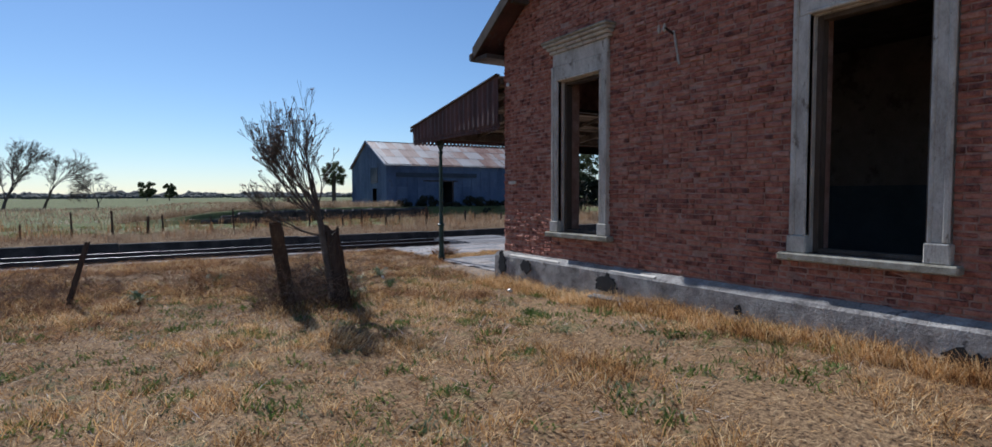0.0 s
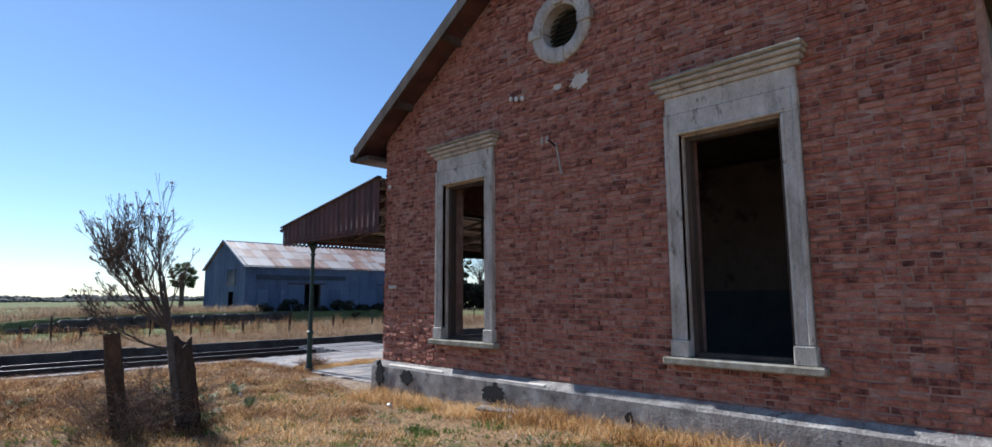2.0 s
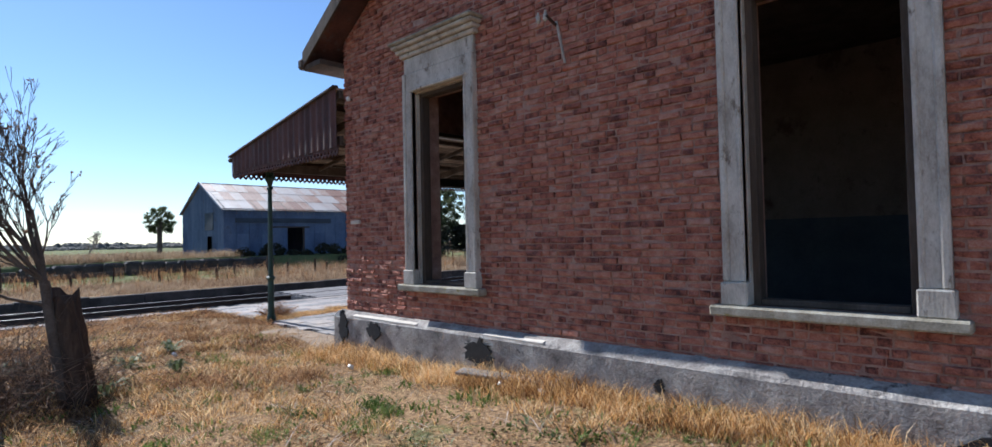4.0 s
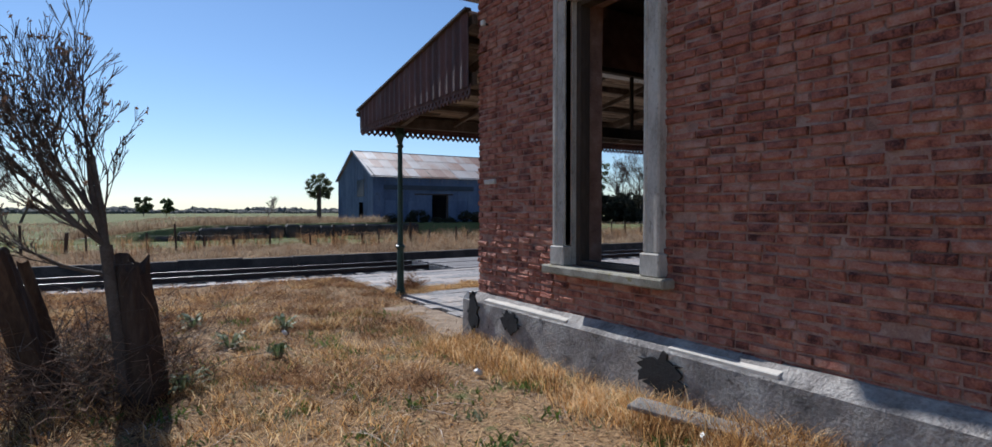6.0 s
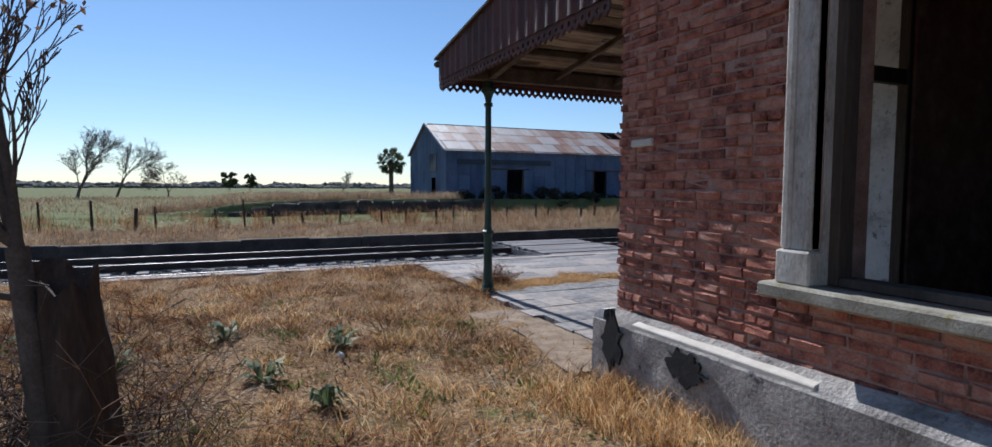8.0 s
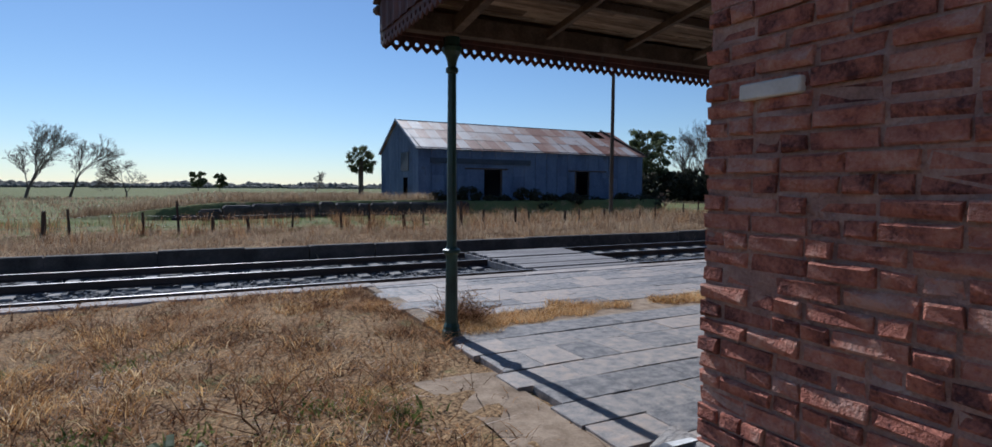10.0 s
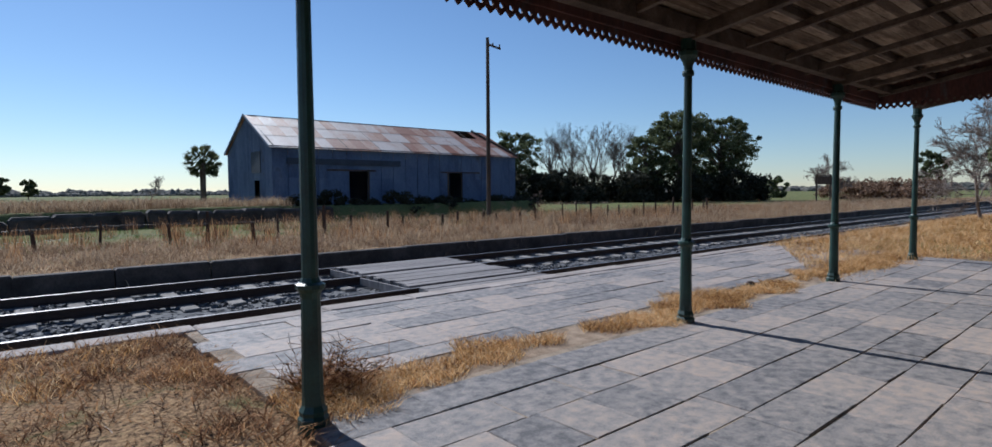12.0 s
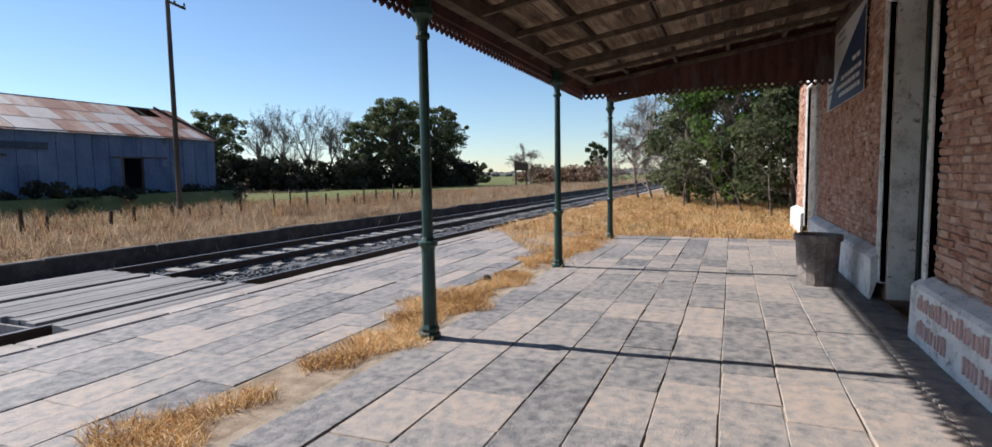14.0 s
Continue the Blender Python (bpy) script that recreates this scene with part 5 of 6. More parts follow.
# distant woods along the horizon
def horizon_woods():
    vs, fs = [], []
    rr = random.Random(17)
    for band, (dist, h) in enumerate(((520, 4.5), (760, 8.0), (430, 3.4))):
        for i in range(520):
            a = radians(rr.uniform(-75, 100))
            if band == 2 and rr.random() < 0.6:
                continue
            dd = dist * rr.uniform(0.9, 1.15)
            c = Vector((dd * math.sin(a), dd * math.cos(a), 0))
            hh = h * rr.uniform(0.35, 1.0) * (0.55 + 0.6 * abs(math.sin(a * 7 + band)))
            w = rr.uniform(4, 12)
            for k in range(7):
                o = c + Vector((rr.uniform(-w, w), rr.uniform(-w, w), 0))
                r = hh * rr.uniform(0.4, 0.8)
                b = len(vs)
                ring = [(o.x + r * 1.4 * math.cos(q * math.pi / 3), o.y + r * 1.4 * math.sin(q * math.pi / 3)) for q in range(6)]
                zz = hh * rr.uniform(0.3, 0.6)
                vs += [(p, q, -0.3) for p, q in ring] + [(p, q, zz * rr.uniform(0.8, 1.2)) for p, q in ring] + [(o.x, o.y, hh * rr.uniform(0.75, 1.05))]
                for q in range(6):
                    n = (q + 1) % 6
                    fs += [(b + q, b + n, b + 6 + n, b + 6 + q), (b + 6 + q, b + 6 + n, b + 12)]
    tagged(mesh_object("distant_woods", vs, fs, M["far_wood"]), "hazy line of distant woods on the horizon", "woods", kind="stuff")


horizon_woods()

# ---- stumps, stake, young tree, fence ----
def rough_post(name, at, top, r, seed, label, jag=0.1, group=""):
    rr = random.Random(seed)
    at, top = Vector(at), Vector(top)
    n, seg = 9, 12
    ph = [rr.uniform(0.8, 1.2) for _ in range(seg)]
    vs, fs = [], []
    for j in range(n + 1):
        t = j / n
        c = at.lerp(top, t)
        for i in range(seg):
            a = 2 * math.pi * i / seg
            q = r * ph[i] * (1.12 - 0.22 * t) * rr.uniform(0.93, 1.07)
            dz = rr.uniform(-jag, jag * 0.6) if j == n else 0
            vs.append((c.x + q * math.cos(a), c.y + q * math.sin(a), c.z + dz))
    for j in range(n):
        for i in range(seg):
            k = (i + 1) % seg
            fs.append((j * seg + i, j * seg + k, (j + 1) * seg + k, (j + 1) * seg + i))
    vs.append(tuple(top - Vector((0, 0, jag))))
    fs += [(n * seg + i, n * seg + (i + 1) % seg, len(vs) - 1) for i in range(seg)]
    ob = mesh_object(name, vs, fs, M["stump"])
    return tagged(ob, label, "post", group)


rough_post("old_post", (0.93, 7.75, -0.15), (0.62, 7.25, 1.36), 0.11, 1, "leaning rotten timber post with a flat worn top", 0.03)
rough_post("split_stump", (1.62, 7.25, -0.1), (1.50, 7.42, 1.24), 0.145, 2, "thick splintered stump with a split jagged top", 0.16)
rough_post("thin_post", (1.05, 8.0, -0.1), (0.76, 7.65, 1.22), 0.05, 4, "thin leaning fence post behind the old post", 0.03)
rough_post("stake", (-2.2, 9.5, -0.1), (-1.88, 9.4, 1.02), 0.045, 3, "thin slanting wooden stake in the grass", 0.02)


def young_tree():
    root = empty("young_tree", (0, 0, 0), "spindly leafless young tree growing out of a stump", "tree")
    rr = random.Random(14)
    limbs, tips = [], []
    base = Vector((1.48, 7.22, 0.1))
    mid = Vector((1.34, 7.38, 1.35))
    limbs.append((5, base, mid, 0.06, 0.05))
    stems = (((-0.26, 0.0, 1.0), 0.78, 0.032), ((-0.42, 0.1, 1.0), 0.74, 0.027), ((-0.85, 0.05, 0.75), 0.68, 0.025), ((-0.6, -0.15, 1.0), 0.66, 0.023), ((-0.14, 0.05, 1.0), 0.78, 0.028), ((-1.0, 0.1, 0.4), 0.52, 0.02), ((-0.55, 0.2, 1.0), 0.64, 0.02), ((-1.0, -0.1, 0.6), 0.62, 0.02))
    for d, L, r in stems:
        d = (d[0] - 0.08, d[1] + 0.04, d[2])
        grow(rr, mid if d[2] > 0.5 else base.lerp(mid, 0.8), d, L, r, 4, 0.36, 0.10, limbs, tips, 0.72, (2, 4), 0.10)
    tree_mesh(root, limbs, M["bark"], 4)
    dry = [t for t in tips if rr.random() < 0.12]
    v, f = leaf_cloud(dry, 0.03, 3, 0.025)
    mesh_object("withered_leaves", v, f, M["leaf_dry"], root)


young_tree()


def bramble(at, r, h, n, seed, mat, label, name="bramble"):
    rr = random.Random(seed)
    vs, fs = [], []
    for _ in range(n):
        a, q = rr.uniform(0, 6.283), r * math.sqrt(rr.random())
        p = Vector((at[0] + q * math.cos(a), at[1] + q * math.sin(a), at[2]))
        d = Vector((rr.gauss(0, 0.6), rr.gauss(0, 0.6), 1)).normalized()
        L = h * rr.uniform(0.5, 1.1)
        for k in range(4):
            q2 = p + d * (L / 4)
            tube(vs, fs, p, q2, 0.006 * (1 - k * 0.2), 0.006 * (0.8 - k * 0.2), 3)
            for _ in range(2):
                e = q2 + Vector((rr.gauss(0, 0.09), rr.gauss(0, 0.09), rr.gauss(0.03, 0.06)))
                tube(vs, fs, q2, e, 0.003, 0.0015, 3)
            p = q2
            d = (d + Vector((rr.gauss(0, 0.35), rr.gauss(0, 0.35), -0.22))).normalized()
    return tagged(mesh_object(name, vs, fs, M[mat]), label, "bramble", kind="stuff")


bramble((1.2, 7.7, -0.05), 0.85, 1.0, 260, 5, "leaf_dry", "tangle of brown brambles round the stumps")
bramble((1.25, 7.75, -0.05), 0.55, 1.3, 110, 6, "bark", "tangle of brown brambles round the stumps")
bramble((-2.6, 10.5, -0.05), 1.4, 0.7, 160, 7, "leaf_dry", "low tangle of brown dead stems")
bramble((0.6, 10.5, -0.05), 1.6, 0.6, 170, 8, "straw_red", "low tangle of brown dead stems")
bramble((6.35, 12.7, -0.03), 0.28, 0.42, 90, 9, "straw_red", "tuft of reddish dead stems by the post")
bramble((3.9, 10.3, -0.03), 0.12, 0.75, 8, 10, "straw_red", "a few tall thin dry stems")

for i in range(46):
    x = -16 + i * 1.25 + RNG.uniform(-0.4, 0.4)
    y = 27.6 + RNG.uniform(-0.25, 0.25) + x * 0.02
    h = RNG.uniform(0.55, 1.15)
    ob = rough_post("fence_post", (x, y, -0.1), (x + RNG.uniform(-0.06, 0.06), y, h), RNG.uniform(0.035, 0.06), 200 + i, "short grey fence post in dry grass", 0.02, "fence posts")
for i, z in enumerate((0.35, 0.65)):
    vs, fs = [], []
    for k in range(40):
        a = -16 + k * 1.45
        tube(vs, fs, (a, 27.6 + a * 0.02, z + 0.03 * math.sin(k * 1.7)), (a + 1.45, 27.6 + (a + 1.45) * 0.02, z + 0.03 * math.sin((k + 1) * 1.7)), 0.004, 0.004, 3)
    tagged(mesh_object("fence_wire", vs, fs, M["rail"]), "thin slack fence wire", "wire", "fence wires")

# ---- small things on and by the building ----
tub = empty("planter", (14.7, 8.27, 0), "stained concrete planter tub against the wall", "planter")
lathe("tub", [(0.24, -0.02), (0.25, 0.05), (0.28, 0.60), (0.31, 0.62), (0.31, 0.70), (0.26, 0.70), (0.24, 0.5)], M["concrete"], tub, 14)
lathe("soil", [(0.245, 0.52), (0.245, 0.58)], M["joint"], tub, 12)

ban = empty("banner", (0, 0, 0), "faded white banner with a navy corner and illegible lines", "banner")
box("sheet", (14.05, FY + 0.035, 2.5), (16.85, FY + 0.045, 4.0), M["banner_white"], ban)
ring = [(14.06, 2.51), (16.6, 2.51)] + [(16.6 - 2.5 * t, 2.51 + 1.25 * t ** 0.6) for t in (0.15, 0.35, 0.6, 0.85)] + [(14.06, 3.8)]
part("blue_field", plate(ring, [], lambda u, v, w: (u, FY + 0.046 + w, v), 0.003), M["banner_blue"], ban)
for i, (a, b, z) in enumerate(((14.2, 15.6, 2.92), (14.3, 15.9, 2.78), (14.25, 15.7, 2.64), (14.3, 14.8, 3.1))):
    x = a
    while x < b:
        w = rr.uniform(0.08, 0.24)
        box("text_bar", (x, FY + 0.050, z), (min(b, x + w), FY + 0.053, z + 0.07), M["banner_white"], ban)
        x += w + 0.05
for i, (a, b, z) in enumerate(((16.2, 16.7, 2.8), (16.1, 16.7, 2.9), (15.4, 15.9, 3.75), (15.3, 15.9, 3.62))):
    box("text_bar", (a, FY + 0.0465, z), (b, FY + 0.049, z + 0.05), M["banner_grey"], ban)
part("emblem", plate([(16.45 + 0.12 * math.cos(k * 0.63), 3.45 + 0.16 * math.sin(k * 0.63)) for k in range(10)], [], lambda u, v, w: (u, FY + 0.046 + w, v), 0.003), M["banner_grey"], ban)

ban.location = (-1.857, 0, 0.367)
ban.scale = (1.214, 1, 0.933)

# faded red letters on the plinth, past reading
gp = bpy.data.objects["plinth_north_2"]
for row, z in ((0, 0.33), (1, 0.1)):
    x = 11.75
    while x > 9.6:
        if rr.random() < 0.7:
            for dx in (0, rr.uniform(0.05, 0.08)):
                ob = box("paint_stroke", (x - dx, FY + 0.158, z), (x - dx + 0.022, FY + 0.172, z + rr.uniform(0.1, 0.15)), M["graffiti"], gp)
        x -= 0.16

ins = empty("wire_bracket", (0, 0, 0), "rusty iron wall bracket with white insulators", "bracket")
beam("arm", (GX + 0.02, 3.56, 4.02), (GX - 0.22, 3.54, 4.08), 0.03, 0.03, M["rail"], ins)
beam("strap", (GX - 0.012, 3.56, 4.08), (GX - 0.03, 3.44, 3.58), 0.035, 0.02, M["stucco"], ins)
for yy in (3.56, 3.66):
    lathe("insulator", [(0.012, -0.05), (0.026, -0.03), (0.026, 0.02), (0.016, 0.04), (0.012, 0.07)], M["stucco"], ins, 9, (GX - 0.2, yy, 4.08))
ins = empty("insulator_row", (0, 0, 0), "small white porcelain insulators on the brick wall", "insulators")
for yy, zz in ((4.42, 4.95), (4.30, 4.92), (4.17, 4.90), (7.75, 3.98)):
    box("pin", (GX - 0.06, yy - 0.01, zz - 0.01), (GX + 0.02, yy + 0.01, zz + 0.01), M["rail"], ins)
    lathe("insulator", [(0.02, -0.03), (0.032, -0.02), (0.032, 0.03), (0.015, 0.045)], M["white_ceramic"], ins, 8, (GX - 0.06, yy, zz))
ragged("cement_patch", (3.09, 4.92), 0.2, 0.14, lambda u, v, w: (GX - 0.02 + w, u, v), 0.025, M["pale_patch"], wall_west, 71, "pale cement patch")
ragged("cement_patch", (3.5, 4.93), 0.09, 0.06, lambda u, v, w: (GX - 0.018 + w, u, v), 0.025, M["pale_patch"], wall_west, 72)
box("marble_plate", (GX - 0.02, 7.55, 1.975), (GX + 0.02, 7.80, 2.035), M["pale_patch"], wall_west, "narrow carved pale stone let into the bricks", bevel=0.006)

plank = tagged(box("fallen_plank", (-0.75, -0.1, 0), (0.75, 0.1, 0.035), M["sleeper"], bevel=0.006), "weathered plank lying in dry grass by the wall", "plank")
plank.matrix_basis = pose(4.95, 3.9, 0.16, 3, 2, -72)
for i, (x, y) in enumerate(((4.75, 4.0), (4.7, 3.4), (3.2, 9.5), (4.4, 6.4))):
    z = float(gz(x, y)) + 0.03
    ob = tagged(lathe("litter", [(0.02, 0), (0.045, 0.01), (0.04, 0.04), (0.01, 0.05)], M["white_ceramic"], None, 7), "scrap of white litter in the grass", "litter", "scraps of litter")
    ob.matrix_basis = pose(x, y, z, 40, 20, 30 * i)
leaf = tagged(box("fallen_clod", (-0.09, -0.06, 0), (0.09, 0.06, 0.09), M["stump"], bevel=0.03), "dark clod lying on the paving", "clod")
leaf.matrix_basis = pose(13.5, 12.8, 0.0, 0, 0, 30)


# ---- grass ----
def blades(n, area, height, lean, width, mat, name, label, keep=None, zf=gz, tufts=0, tuft_r=0.1, drop=0.02):
    x0, x1, y0, y1 = area
    if tufts:
        cx, cy = RNG.uniform(x0, x1, tufts), RNG.uniform(y0, y1, tufts)
        k = RNG.integers(0, tufts, n)
        sc = RNG.uniform(0.5, 1.3, tufts)
        px, py = cx[k] + RNG.normal(0, tuft_r, n), cy[k] + RNG.normal(0, tuft_r, n)
        hs = sc[k]
    else:
        px, py, hs = RNG.uniform(x0, x1, n), RNG.uniform(y0, y1, n), np.ones(n)
    if keep is not None:
        ok = keep(px, py)
        px, py, hs = px[ok], py[ok], hs[ok]
    n = len(px)
    pz = zf(px, py) - drop
    h = hs * RNG.uniform(height[0], height[1], n)
    a = RNG.uniform(0, 2 * np.pi, n)
    ln = h * RNG.uniform(lean[0], lean[1], n)
    dx, dy = np.cos(a) * ln, np.sin(a) * ln
    b = RNG.uniform(0, 2 * np.pi, n)
    w = RNG.uniform(width[0], width[1], n)
    wx, wy = np.cos(b) * w / 2, np.sin(b) * w / 2
    P = lambda ox, oy, oz: np.stack([px + ox, py + oy, pz + oz], 1)
    v = np.stack([P(-wx, -wy, 0), P(wx, wy, 0), P(dx * 0.4 + wx * 0.8, dy * 0.4 + wy * 0.8, h * 0.62), P(dx * 0.4 - wx * 0.8, dy * 0.4 - wy * 0.8, h * 0.62), P(dx, dy, h * RNG.uniform(0.75, 1.0, n))], 1).reshape(-1, 3)
    i = np.arange(n) * 5
    me = bpy.data.meshes.new(name)
    me.vertices.add(n * 5)
    me.vertices.foreach_set("co", v.ravel())
    loops = np.concatenate([np.stack([i, i + 1, i + 2, i + 3], 1), np.stack([i + 3, i + 2, i + 4], 1)], 1).ravel()
    me.loops.add(n * 7)
    me.loops.foreach_set("vertex_index", loops)
    me.polygons.add(n * 2)
    st = np.stack([np.arange(n) * 7, np.arange(n) * 7 + 4], 1).ravel()
    me.polygons.foreach_set("loop_start", st)
    me.update(calc_edges=True)
    me.materials.append(mat)
    return tagged(new(name, me), label, "grass", kind="stuff")


def patchy(scale, cut, seed=0.0):
    def f(x, y):
        s = np.sin(x * scale + seed) * np.cos(y * scale * 1.13 + seed * 2) + 0.6 * np.sin(x * scale * 2.3 + y * scale * 1.7 + seed) + 0.4 * np.cos(x * scale * 4.1 - y * scale * 3.3)
        return s > cut
    return f


LAWN = lambda x, y: ((x < 5.12) | (y < -1.6)) & ~((x > 5.1) & (y > -1.6))
worn_strip = lambda x, y: (y > 8.1) & (y < 10.9) & (x > 5.0 + 0.12 * np.sin(y * 2.1)) & (RNG.random(len(x)) < 0.88)
field_left = lambda x, y: ((x < 5.16) | ((x < 5.88) & (y > 8.25))) & ~worn_strip(x, y) | ((y > 12.35) & (x < 6.5))
p1, p2, p3 = patchy(0.9, 0.0), patchy(1.3, 0.65, 2.0), patchy(1.1, 0.35, 5.0)
path = lambda x, y: np.abs(x - (2.7 + 0.28 * y + 0.15 * np.sin(y))) < 0.45
worn = lambda x, y: field_left(x, y) & ~(path(x, y) & (RNG.random(len(x)) < 0.6))
blades(105000, (-8, 5.6, -1.2, 9.5), (0.015, 0.07), (1.0, 4.0), (0.004, 0.010), M["straw"], "dry_grass", "short trodden straw-coloured grass", worn)
blades(52000, (-8, 5.6, -1.2, 9.5), (0.02, 0.09), (0.6, 3.0), (0.004, 0.011), M["straw_red"], "dead_stems", "matted brown dead stems", lambda x, y: worn(x, y) & ~p1(x, y))
blades(95000, (-8, 5.6, -1.0, 15.4), (0.06, 0.2), (0.4, 1.8), (0.004, 0.010), M["straw"], "dry_grass_tufts", "tufted orange straw-coloured grass", lambda x, y: field_left(x, y) & ~path(x, y) & (p1(x, y) | p3(x, y)), tufts=1700, tuft_r=0.11)
blades(34000, (-8, 5.4, 0.2, 13), (0.04, 0.13), (0.4, 1.6), (0.006, 0.014), M["grass"], "green_grass", "patches of short green grass", lambda x, y: field_left(x, y) & p2(x, y), tufts=700, tuft_r=0.14)
blades(70000, (-12, 6.6, 8.8, 15.75), (0.04, 0.15), (0.6, 2.8), (0.005, 0.012), M["straw_red"], "tall_dry_grass", "taller dry orange-brown grass near the tracks", lambda x, y: field_left(x, y), tufts=900, tuft_r=0.16)
blades(80000, (-12, 6.2, 6.5, 15.75), (0.04, 0.18), (0.6, 2.8), (0.005, 0.012), M["straw_red"], "brown_weeds", "brown dead weeds", lambda x, y: field_left(x, y) & (p3(x, y) | (x < -1)), tufts=800, tuft_r=0.18)
blades(22000, (4.55, 5.2, -1.5, 8.0), (0.06, 0.26), (0.3, 1.2), (0.003, 0.008), M["straw"], "wall_grass", "dry grass along the foot of the wall", None, tufts=220, tuft_r=0.09)
band = lambda x, y: np.abs(y - (12.62 + 0.1 * np.sin(x * 1.7) + 0.06 * np.sin(x * 4.1))) < 0.26 + 0.16 * np.sin(x * 1.1 + 1.0) + 0.13 * np.sin(x * 3.3) + 0.10 * np.sin(x * 8.1) + 0.16 * (RNG.random(len(x)) - 0.5)
flat = lambda x, y: 0 * x - 0.01
blades(90000, (5.9, 20.5, 12.0, 13.3), (0.03, 0.14), (0.5, 1.8), (0.003, 0.008), M["straw"], "joint_grass", "strip of dry grass between the pavings", band, zf=flat)
blades(30000, (14.5, 30, 12.1, 15.7), (0.06, 0.22), (0.4, 1.4), (0.004, 0.009), M["straw"], "platform_grass", "dry grass overgrowing the platform", lambda x, y: (y - 12.3) < (x - 15.0) * 0.55, zf=flat, tufts=700, tuft_r=0.16)
blades(110000, (20.4, 46, 4.5, 15.7), (0.08, 0.28), (0.4, 1.5), (0.006, 0.014), M["straw"], "verge_grass", "dry grass beyond the end of the platform", None, tufts=1800, tuft_r=0.22)
blades(16000, (21, 46, 5.0, 14), (0.06, 0.2), (0.4, 1.4), (0.008, 0.016), M["grass"], "green_grass", "patches of green grass under the bushes", p1)
blades(120000, (-22, 46, 22.1, 28.0), (0.08, 0.30), (0.4, 1.6), (0.008, 0.016), M["straw_pale"], "far_dry_grass", "tall pale dry grass beyond the tracks", None, tufts=2600, tuft_r=0.25)
blades(60000, (12, 90, 22.1, 34.0), (0.2, 0.6), (0.3, 1.0), (0.010, 0.02), M["straw_pale"], "far_dry_grass", "tall pale dry grass beyond the tracks", None, tufts=2200, tuft_r=0.3)
blades(40000, (-22, 46, 26.0, 36.6), (0.06, 0.2), (0.3, 1.0), (0.008, 0.018), M["grass"], "field_grass", "green grass of the pasture", p1, tufts=1500, tuft_r=0.35)
blades(16000, (-22, 50, 24.0, 35.0), (0.25, 0.75), (0.1, 0.5), (0.008, 0.016), M["straw_red"], "field_weeds", "brown dead weed stalks in the pasture", None, tufts=700, tuft_r=0.14)
blades(30000, (-2, 33.5, 38.6, 41.0), (0.2, 0.6), (0.2, 0.9), (0.012, 0.022), M["straw_pale"], "bank_grass", "brown grass on the low bank", lambda x, y: (x < 16) , tufts=800, tuft_r=0.3)
blades(30000, (-60, 60, 42, 90), (0.15, 0.5), (0.3, 1.0), (0.03, 0.06), M["straw_pale"], "plain_grass", "dry grass of the open plain", lambda x, y: (x < 15) | (y > 51), tufts=1600, tuft_r=0.6)


blades(26000, (-10, 5.2, 5.5, 13.5), (0.015, 0.06), (1.5, 6.0), (0.005, 0.013), M["dead_matter"], "dead_litter", "grey matted dead leaves and stalks", lambda x, y: field_left(x, y) & (p2(x, y) | p3(x, y) | (x < 1)), tufts=1500, tuft_r=0.2)
blades(5000, (-8, 5.2, 0.4, 13.0), (0.03, 0.10), (3.0, 8.0), (0.005, 0.011), M["dead_matter"], "loose_stalks", "pale curled dead stalks lying about", field_left)
blades(2600, (-6, 5.0, 0.4, 9.5), (0.02, 0.08), (4.0, 9.0), (0.003, 0.007), M["straw_pale"], "loose_straws", "pale broken stalks lying on the grass", field_left)
blades(14000, (-7, 5.2, 0.3, 11), (0.03, 0.10), (0.3, 1.2), (0.012, 0.028), M["grass"], "leafy_weeds", "scattered low leafy green weeds", field_left, tufts=420, tuft_r=0.09)
blades(9000, (-7, 4.6, 0.3, 11), (0.03, 0.09), (0.3, 1.6), (0.010, 0.022), M["weed"], "grey_weeds", "scattered low grey-green weeds", lambda x, y: field_left(x, y) & ~p2(x, y), tufts=300, tuft_r=0.1)


def weed_clump(at, r, n, seed):
    rr = random.Random(seed)
    vs, fs = [], []
    for i in range(n):
        a = rr.uniform(0, 6.283)
        d = Vector((math.cos(a), math.sin(a), 0))
        s = Vector((-d.y, d.x, 0))
        L, hh, w = r * rr.uniform(0.6, 1.2), rr.uniform(0.05, 0.2), rr.uniform(0.012, 0.026)
        o = Vector(at) + d * 0.02
        b = len(vs)
        for t, z, ww in ((0, 0, 0.5), (0.35, 0.8, 1), (0.7, 1, 0.9), (1, 0.6, 0.1)):
            p = o + d * (L * t) + Vector((0, 0, hh * z))
            vs += [tuple(p - s * (w * ww)), tuple(p + s * (w * ww))]
        fs += [(b, b + 1, b + 3, b + 2), (b + 2, b + 3, b + 5, b + 4), (b + 4, b + 5, b + 7, b + 6)]
    return tagged(mesh_object("weed_plant", vs, fs, M["weed"]), "low rosette of pale grey-green strap leaves", "weed", "leafy weeds")


for i, (x, y, r) in enumerate(((2.5, 9.1, 0.28), (1.35, 8.6 - 0.9, 0.3), (1.9, 7.4, 0.34), (3.3, 9.9, 0.24), (2.2, 10.6, 0.3), (0.2, 11.0, 0.3), (2.9, 8.3, 0.2), (-1.2, 9.0, 0.3), (1.3, 10.0, 0.28))):
    weed_clump((x, y, float(gz(x, y))), r * 0.75, 30, 300 + i)


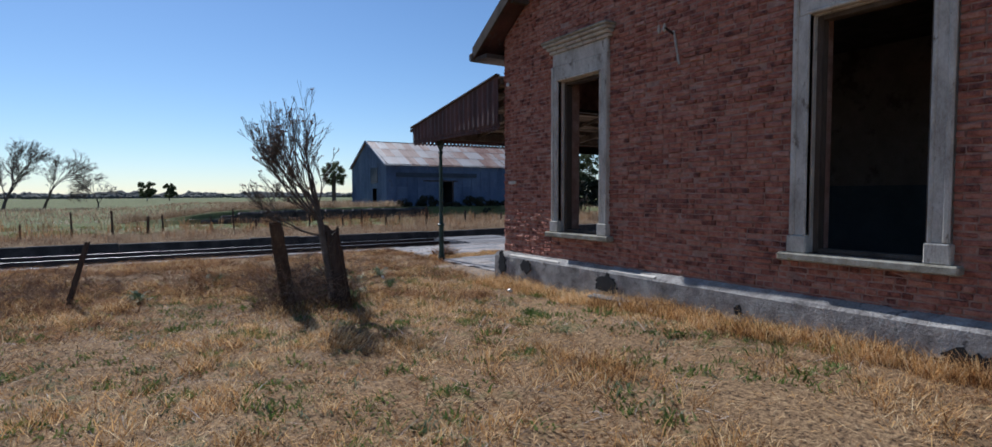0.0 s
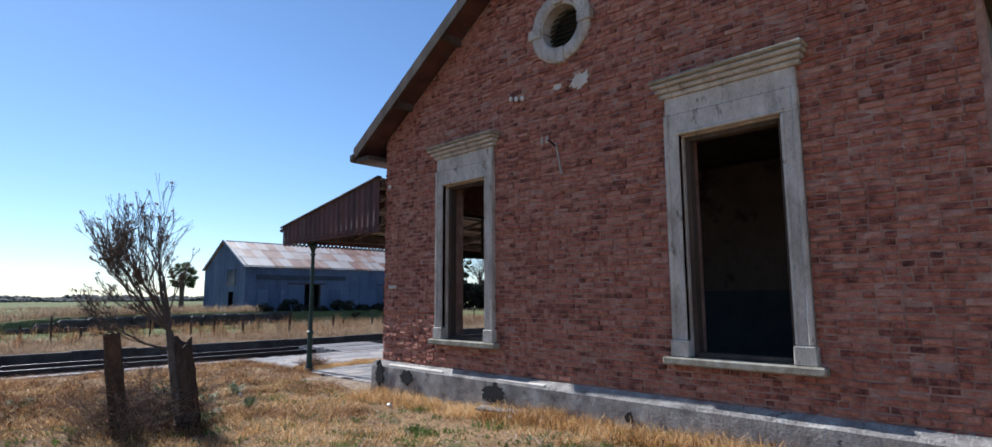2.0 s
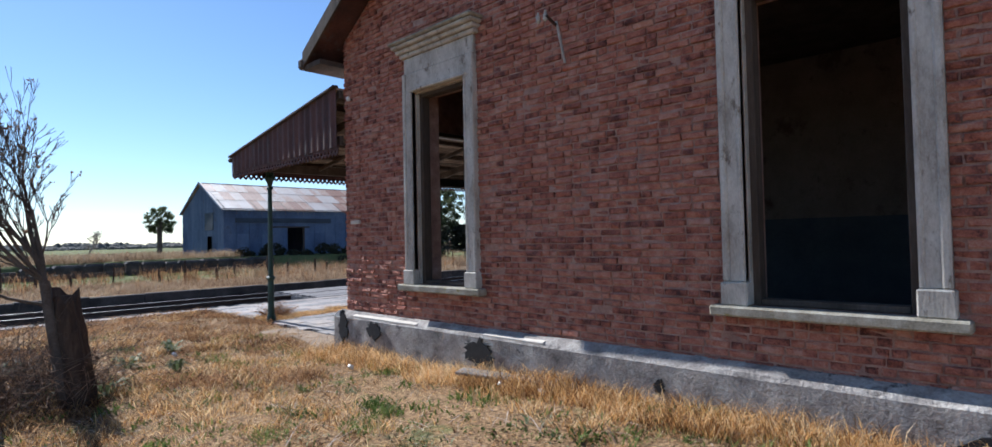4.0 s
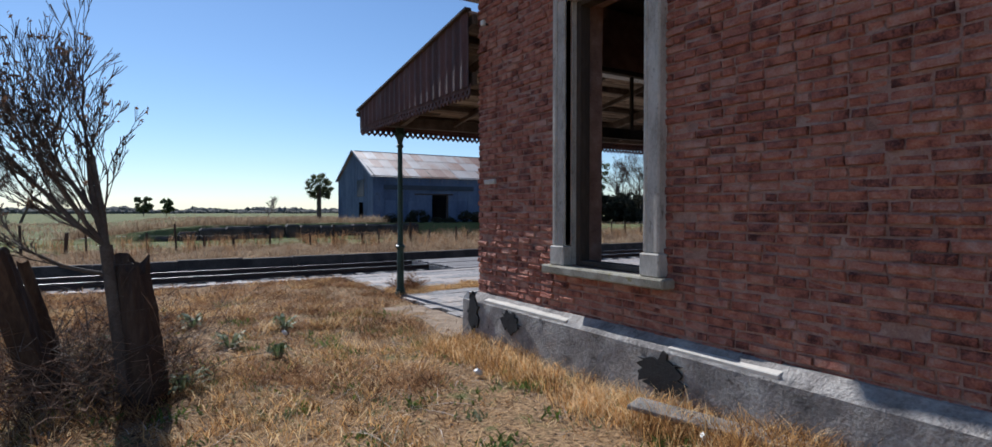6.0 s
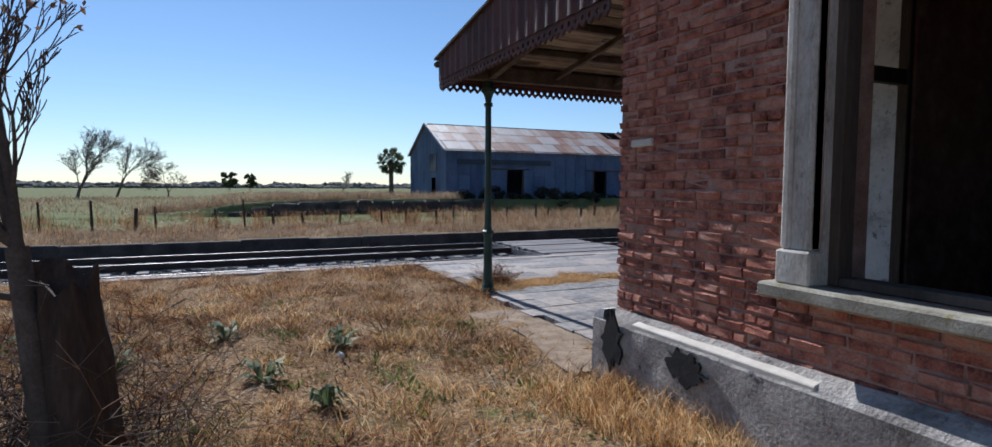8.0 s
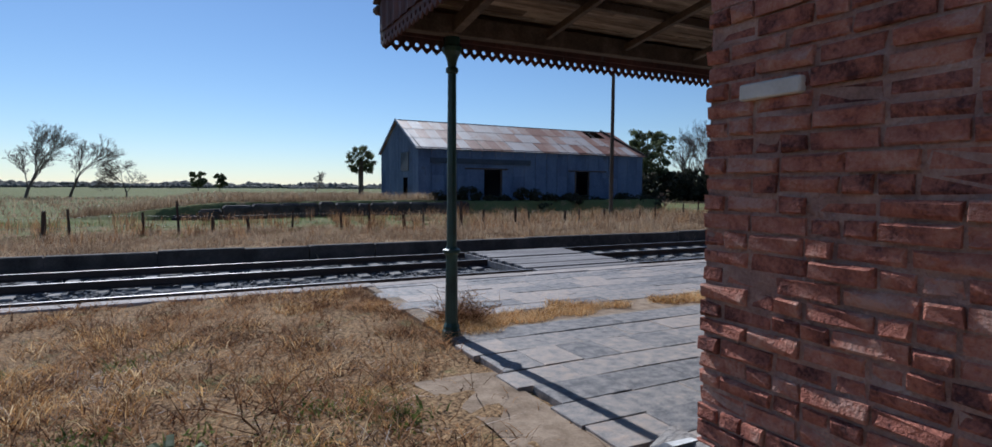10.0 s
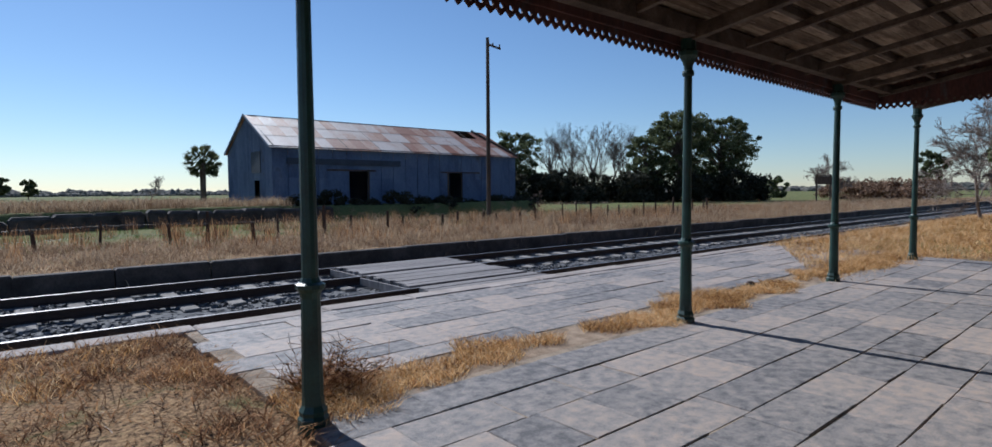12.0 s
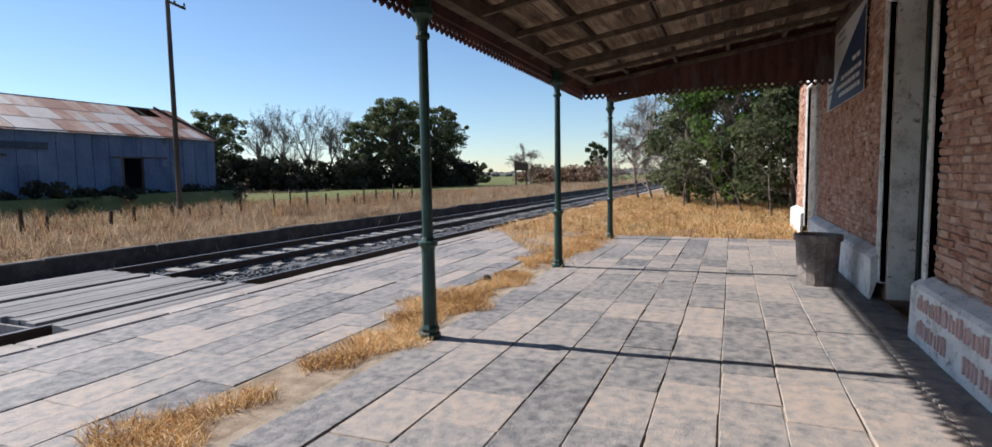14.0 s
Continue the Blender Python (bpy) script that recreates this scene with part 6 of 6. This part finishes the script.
# ---- bricks ----
def brick_shape(L, H, D, rr, jit=0.005):
    """Front-facing brick in (u, out, v): chamfered, chipped."""
    j = lambda s=jit: rr.uniform(-s, s)
    c = 0.008
    o = [(0, 0), (L, 0), (L, H), (0, H)]
    back = [(a + j(), -D, b + j()) for a, b in o]
    mid = [(back[i][0], 0.0 - c + j(0.002), back[i][2]) for i in range(4)]
    ins = [((c, c), (L - c, c), (L - c, H - c), (c, H - c))[i] for i in range(4)]
    fr = [(a + j(0.008), j(0.010), b + j(0.006)) for a, b in ins]
    vs = back + mid + fr
    fs = [(0, 1, 5, 4), (1, 2, 6, 5), (2, 3, 7, 6), (3, 0, 4, 7), (4, 5, 9, 8), (5, 6, 10, 9), (6, 7, 11, 10), (7, 4, 8, 11), (8, 9, 10, 11)]
    return vs, fs


def courses(u0, u1, z0, ztop, holes, rr):
    """Places (u, z, length) of the bricks of a wall with holes (u0, u1, z0, z1)."""
    out = []
    z, k = z0, 0
    while True:
        lim = [(u0, u1)] if not callable(ztop) else ztop(z + COURSE)
        if not lim or (not callable(ztop) and z + COURSE > ztop):
            break
        segs = list(lim)
        for h0, h1, a, b in holes:
            if z + COURSE > a and z < b:
                nxt = []
                for s, e in segs:
                    if h1 <= s or h0 >= e:
                        nxt.append((s, e))
                    else:
                        if h0 > s:
                            nxt.append((s, h0))
                        if h1 < e:
                            nxt.append((h1, e))
                segs = nxt
        for s, e in segs:
            u = e
            first = True
            while u > s + 0.02:
                if first:
                    L = 0.232 if k % 2 else 0.112
                else:
                    L = (0.232 if rr.random() < 0.62 else 0.112) * rr.uniform(0.95, 1.04)
                L = min(L, u - s)
                if u - L - s < 0.04:
                    L = u - s
                out.append((u - L, z, L))
                u -= L + 0.0
                first = False
        z += COURSE
        k += 1
    return out


def lay_bricks(spots, place, mat, parent, near, rr, d=0.05, proud=0.012):
    spots = sorted(spots, key=near)
    shapes = []
    for L in (0.232, 0.112):
        for _ in range(10):
            v, f = brick_shape(L - 0.016, COURSE - 0.016, d, rr)
            shapes.append((L, mesh_from("brick", [place(a, c, b) for a, b, c in v], f, mat)))
    zero = Vector(place(0, 0, 0))
    vs, fs = [], []
    done = 0
    for u, z, L in spots:
        if rr.random() < 0.001:
            continue
        out = rr.uniform(-0.009, 0.012) + (0.01 if rr.random() < 0.06 else 0) - (0.015 if rr.random() < 0.04 else 0)
        out = max(out, -0.010)
        if done < 300:
            base = rr.choice([m for q, m in shapes if abs(q - L) < 0.06] or [shapes[0][1]])
            q = 0.232 if any(base == m for s, m in shapes[:10]) else 0.112
            ob = new("brick", base)
            ob.parent = parent
            o = Vector(place(u + 0.006, z + 0.006, out)) - zero
            # stretch along the wall to fit the gap
            k = (L - 0.016) / (q - 0.016)
            ax = Vector(place(1, 0, 0)) - zero
            sc = (1 + (k - 1) * abs(ax.x), 1 + (k - 1) * abs(ax.y), 1)
            ob.matrix_basis = Matrix.LocRotScale(Vector((zero.x * (1 - sc[0]), zero.y * (1 - sc[1]), 0)) + o, None, sc)
            done += 1
        else:
            v, f = brick_shape(L - 0.016, COURSE - 0.016, d, rr)
            b = len(vs)
            vs += [place(u + 0.006 + a, z + 0.006 + c, out + o) for a, o, c in v]
            fs += [tuple(i + b for i in q) for q in f]
    ob = mesh_object("brickwork", vs, fs, mat, parent)
    ob["kind"] = "stuff"


rb = random.Random(77)
aw = 0.15


def gable_span(z):
    h = z - (EAVE_Z + 0.05)
    half = CY - RIDGE_Y
    if h > 0:
        half -= h / SLOPE
    return [(RIDGE_Y - half, RIDGE_Y + half)] if half > 0.15 and z < 8.6 else []


gable_holes = [(W1[0] - aw, W1[1] + aw, WZ0 - 0.08, WZ1 + 0.5), (W2[0] - aw, W2[1] + aw, WZ0 - 0.08, WZ1 + 0.5)]
gb = [s for s in courses(YB, CY, PL + 0.0, gable_span, gable_holes, rb) if math.hypot(s[0] + s[2] / 2 - OC_Y, s[1] + 0.035 - OC_Z) > 0.5]
lay_bricks(gb, lambda u, v, w: (GX - w, u, v), M["brick"], wall_west, lambda s: (s[0] - 7.1) ** 2 + (s[1] - 1.5) ** 2, rb)
face_holes = [(a - 0.09, b + 0.09, 0, DZ + 0.5) for a, b in (F1, F2, F3)]
fb = courses(GX + 0.45, XE, PL, 4.1, face_holes, rb)
lay_bricks(fb, lambda u, v, w: (u, FY + w, v), M["brick_face"], wall_north, lambda s: (s[0] - 10) ** 2 + (s[1] - 1.5) ** 2, rb)
put_stones(pavement, STONES[0], "flagstone", M["stone"], 0.0, 300, near_key)
put_stones(pavement_edge, STONES[1], "flagstone", M["stone"], -0.005, 300, near_key)
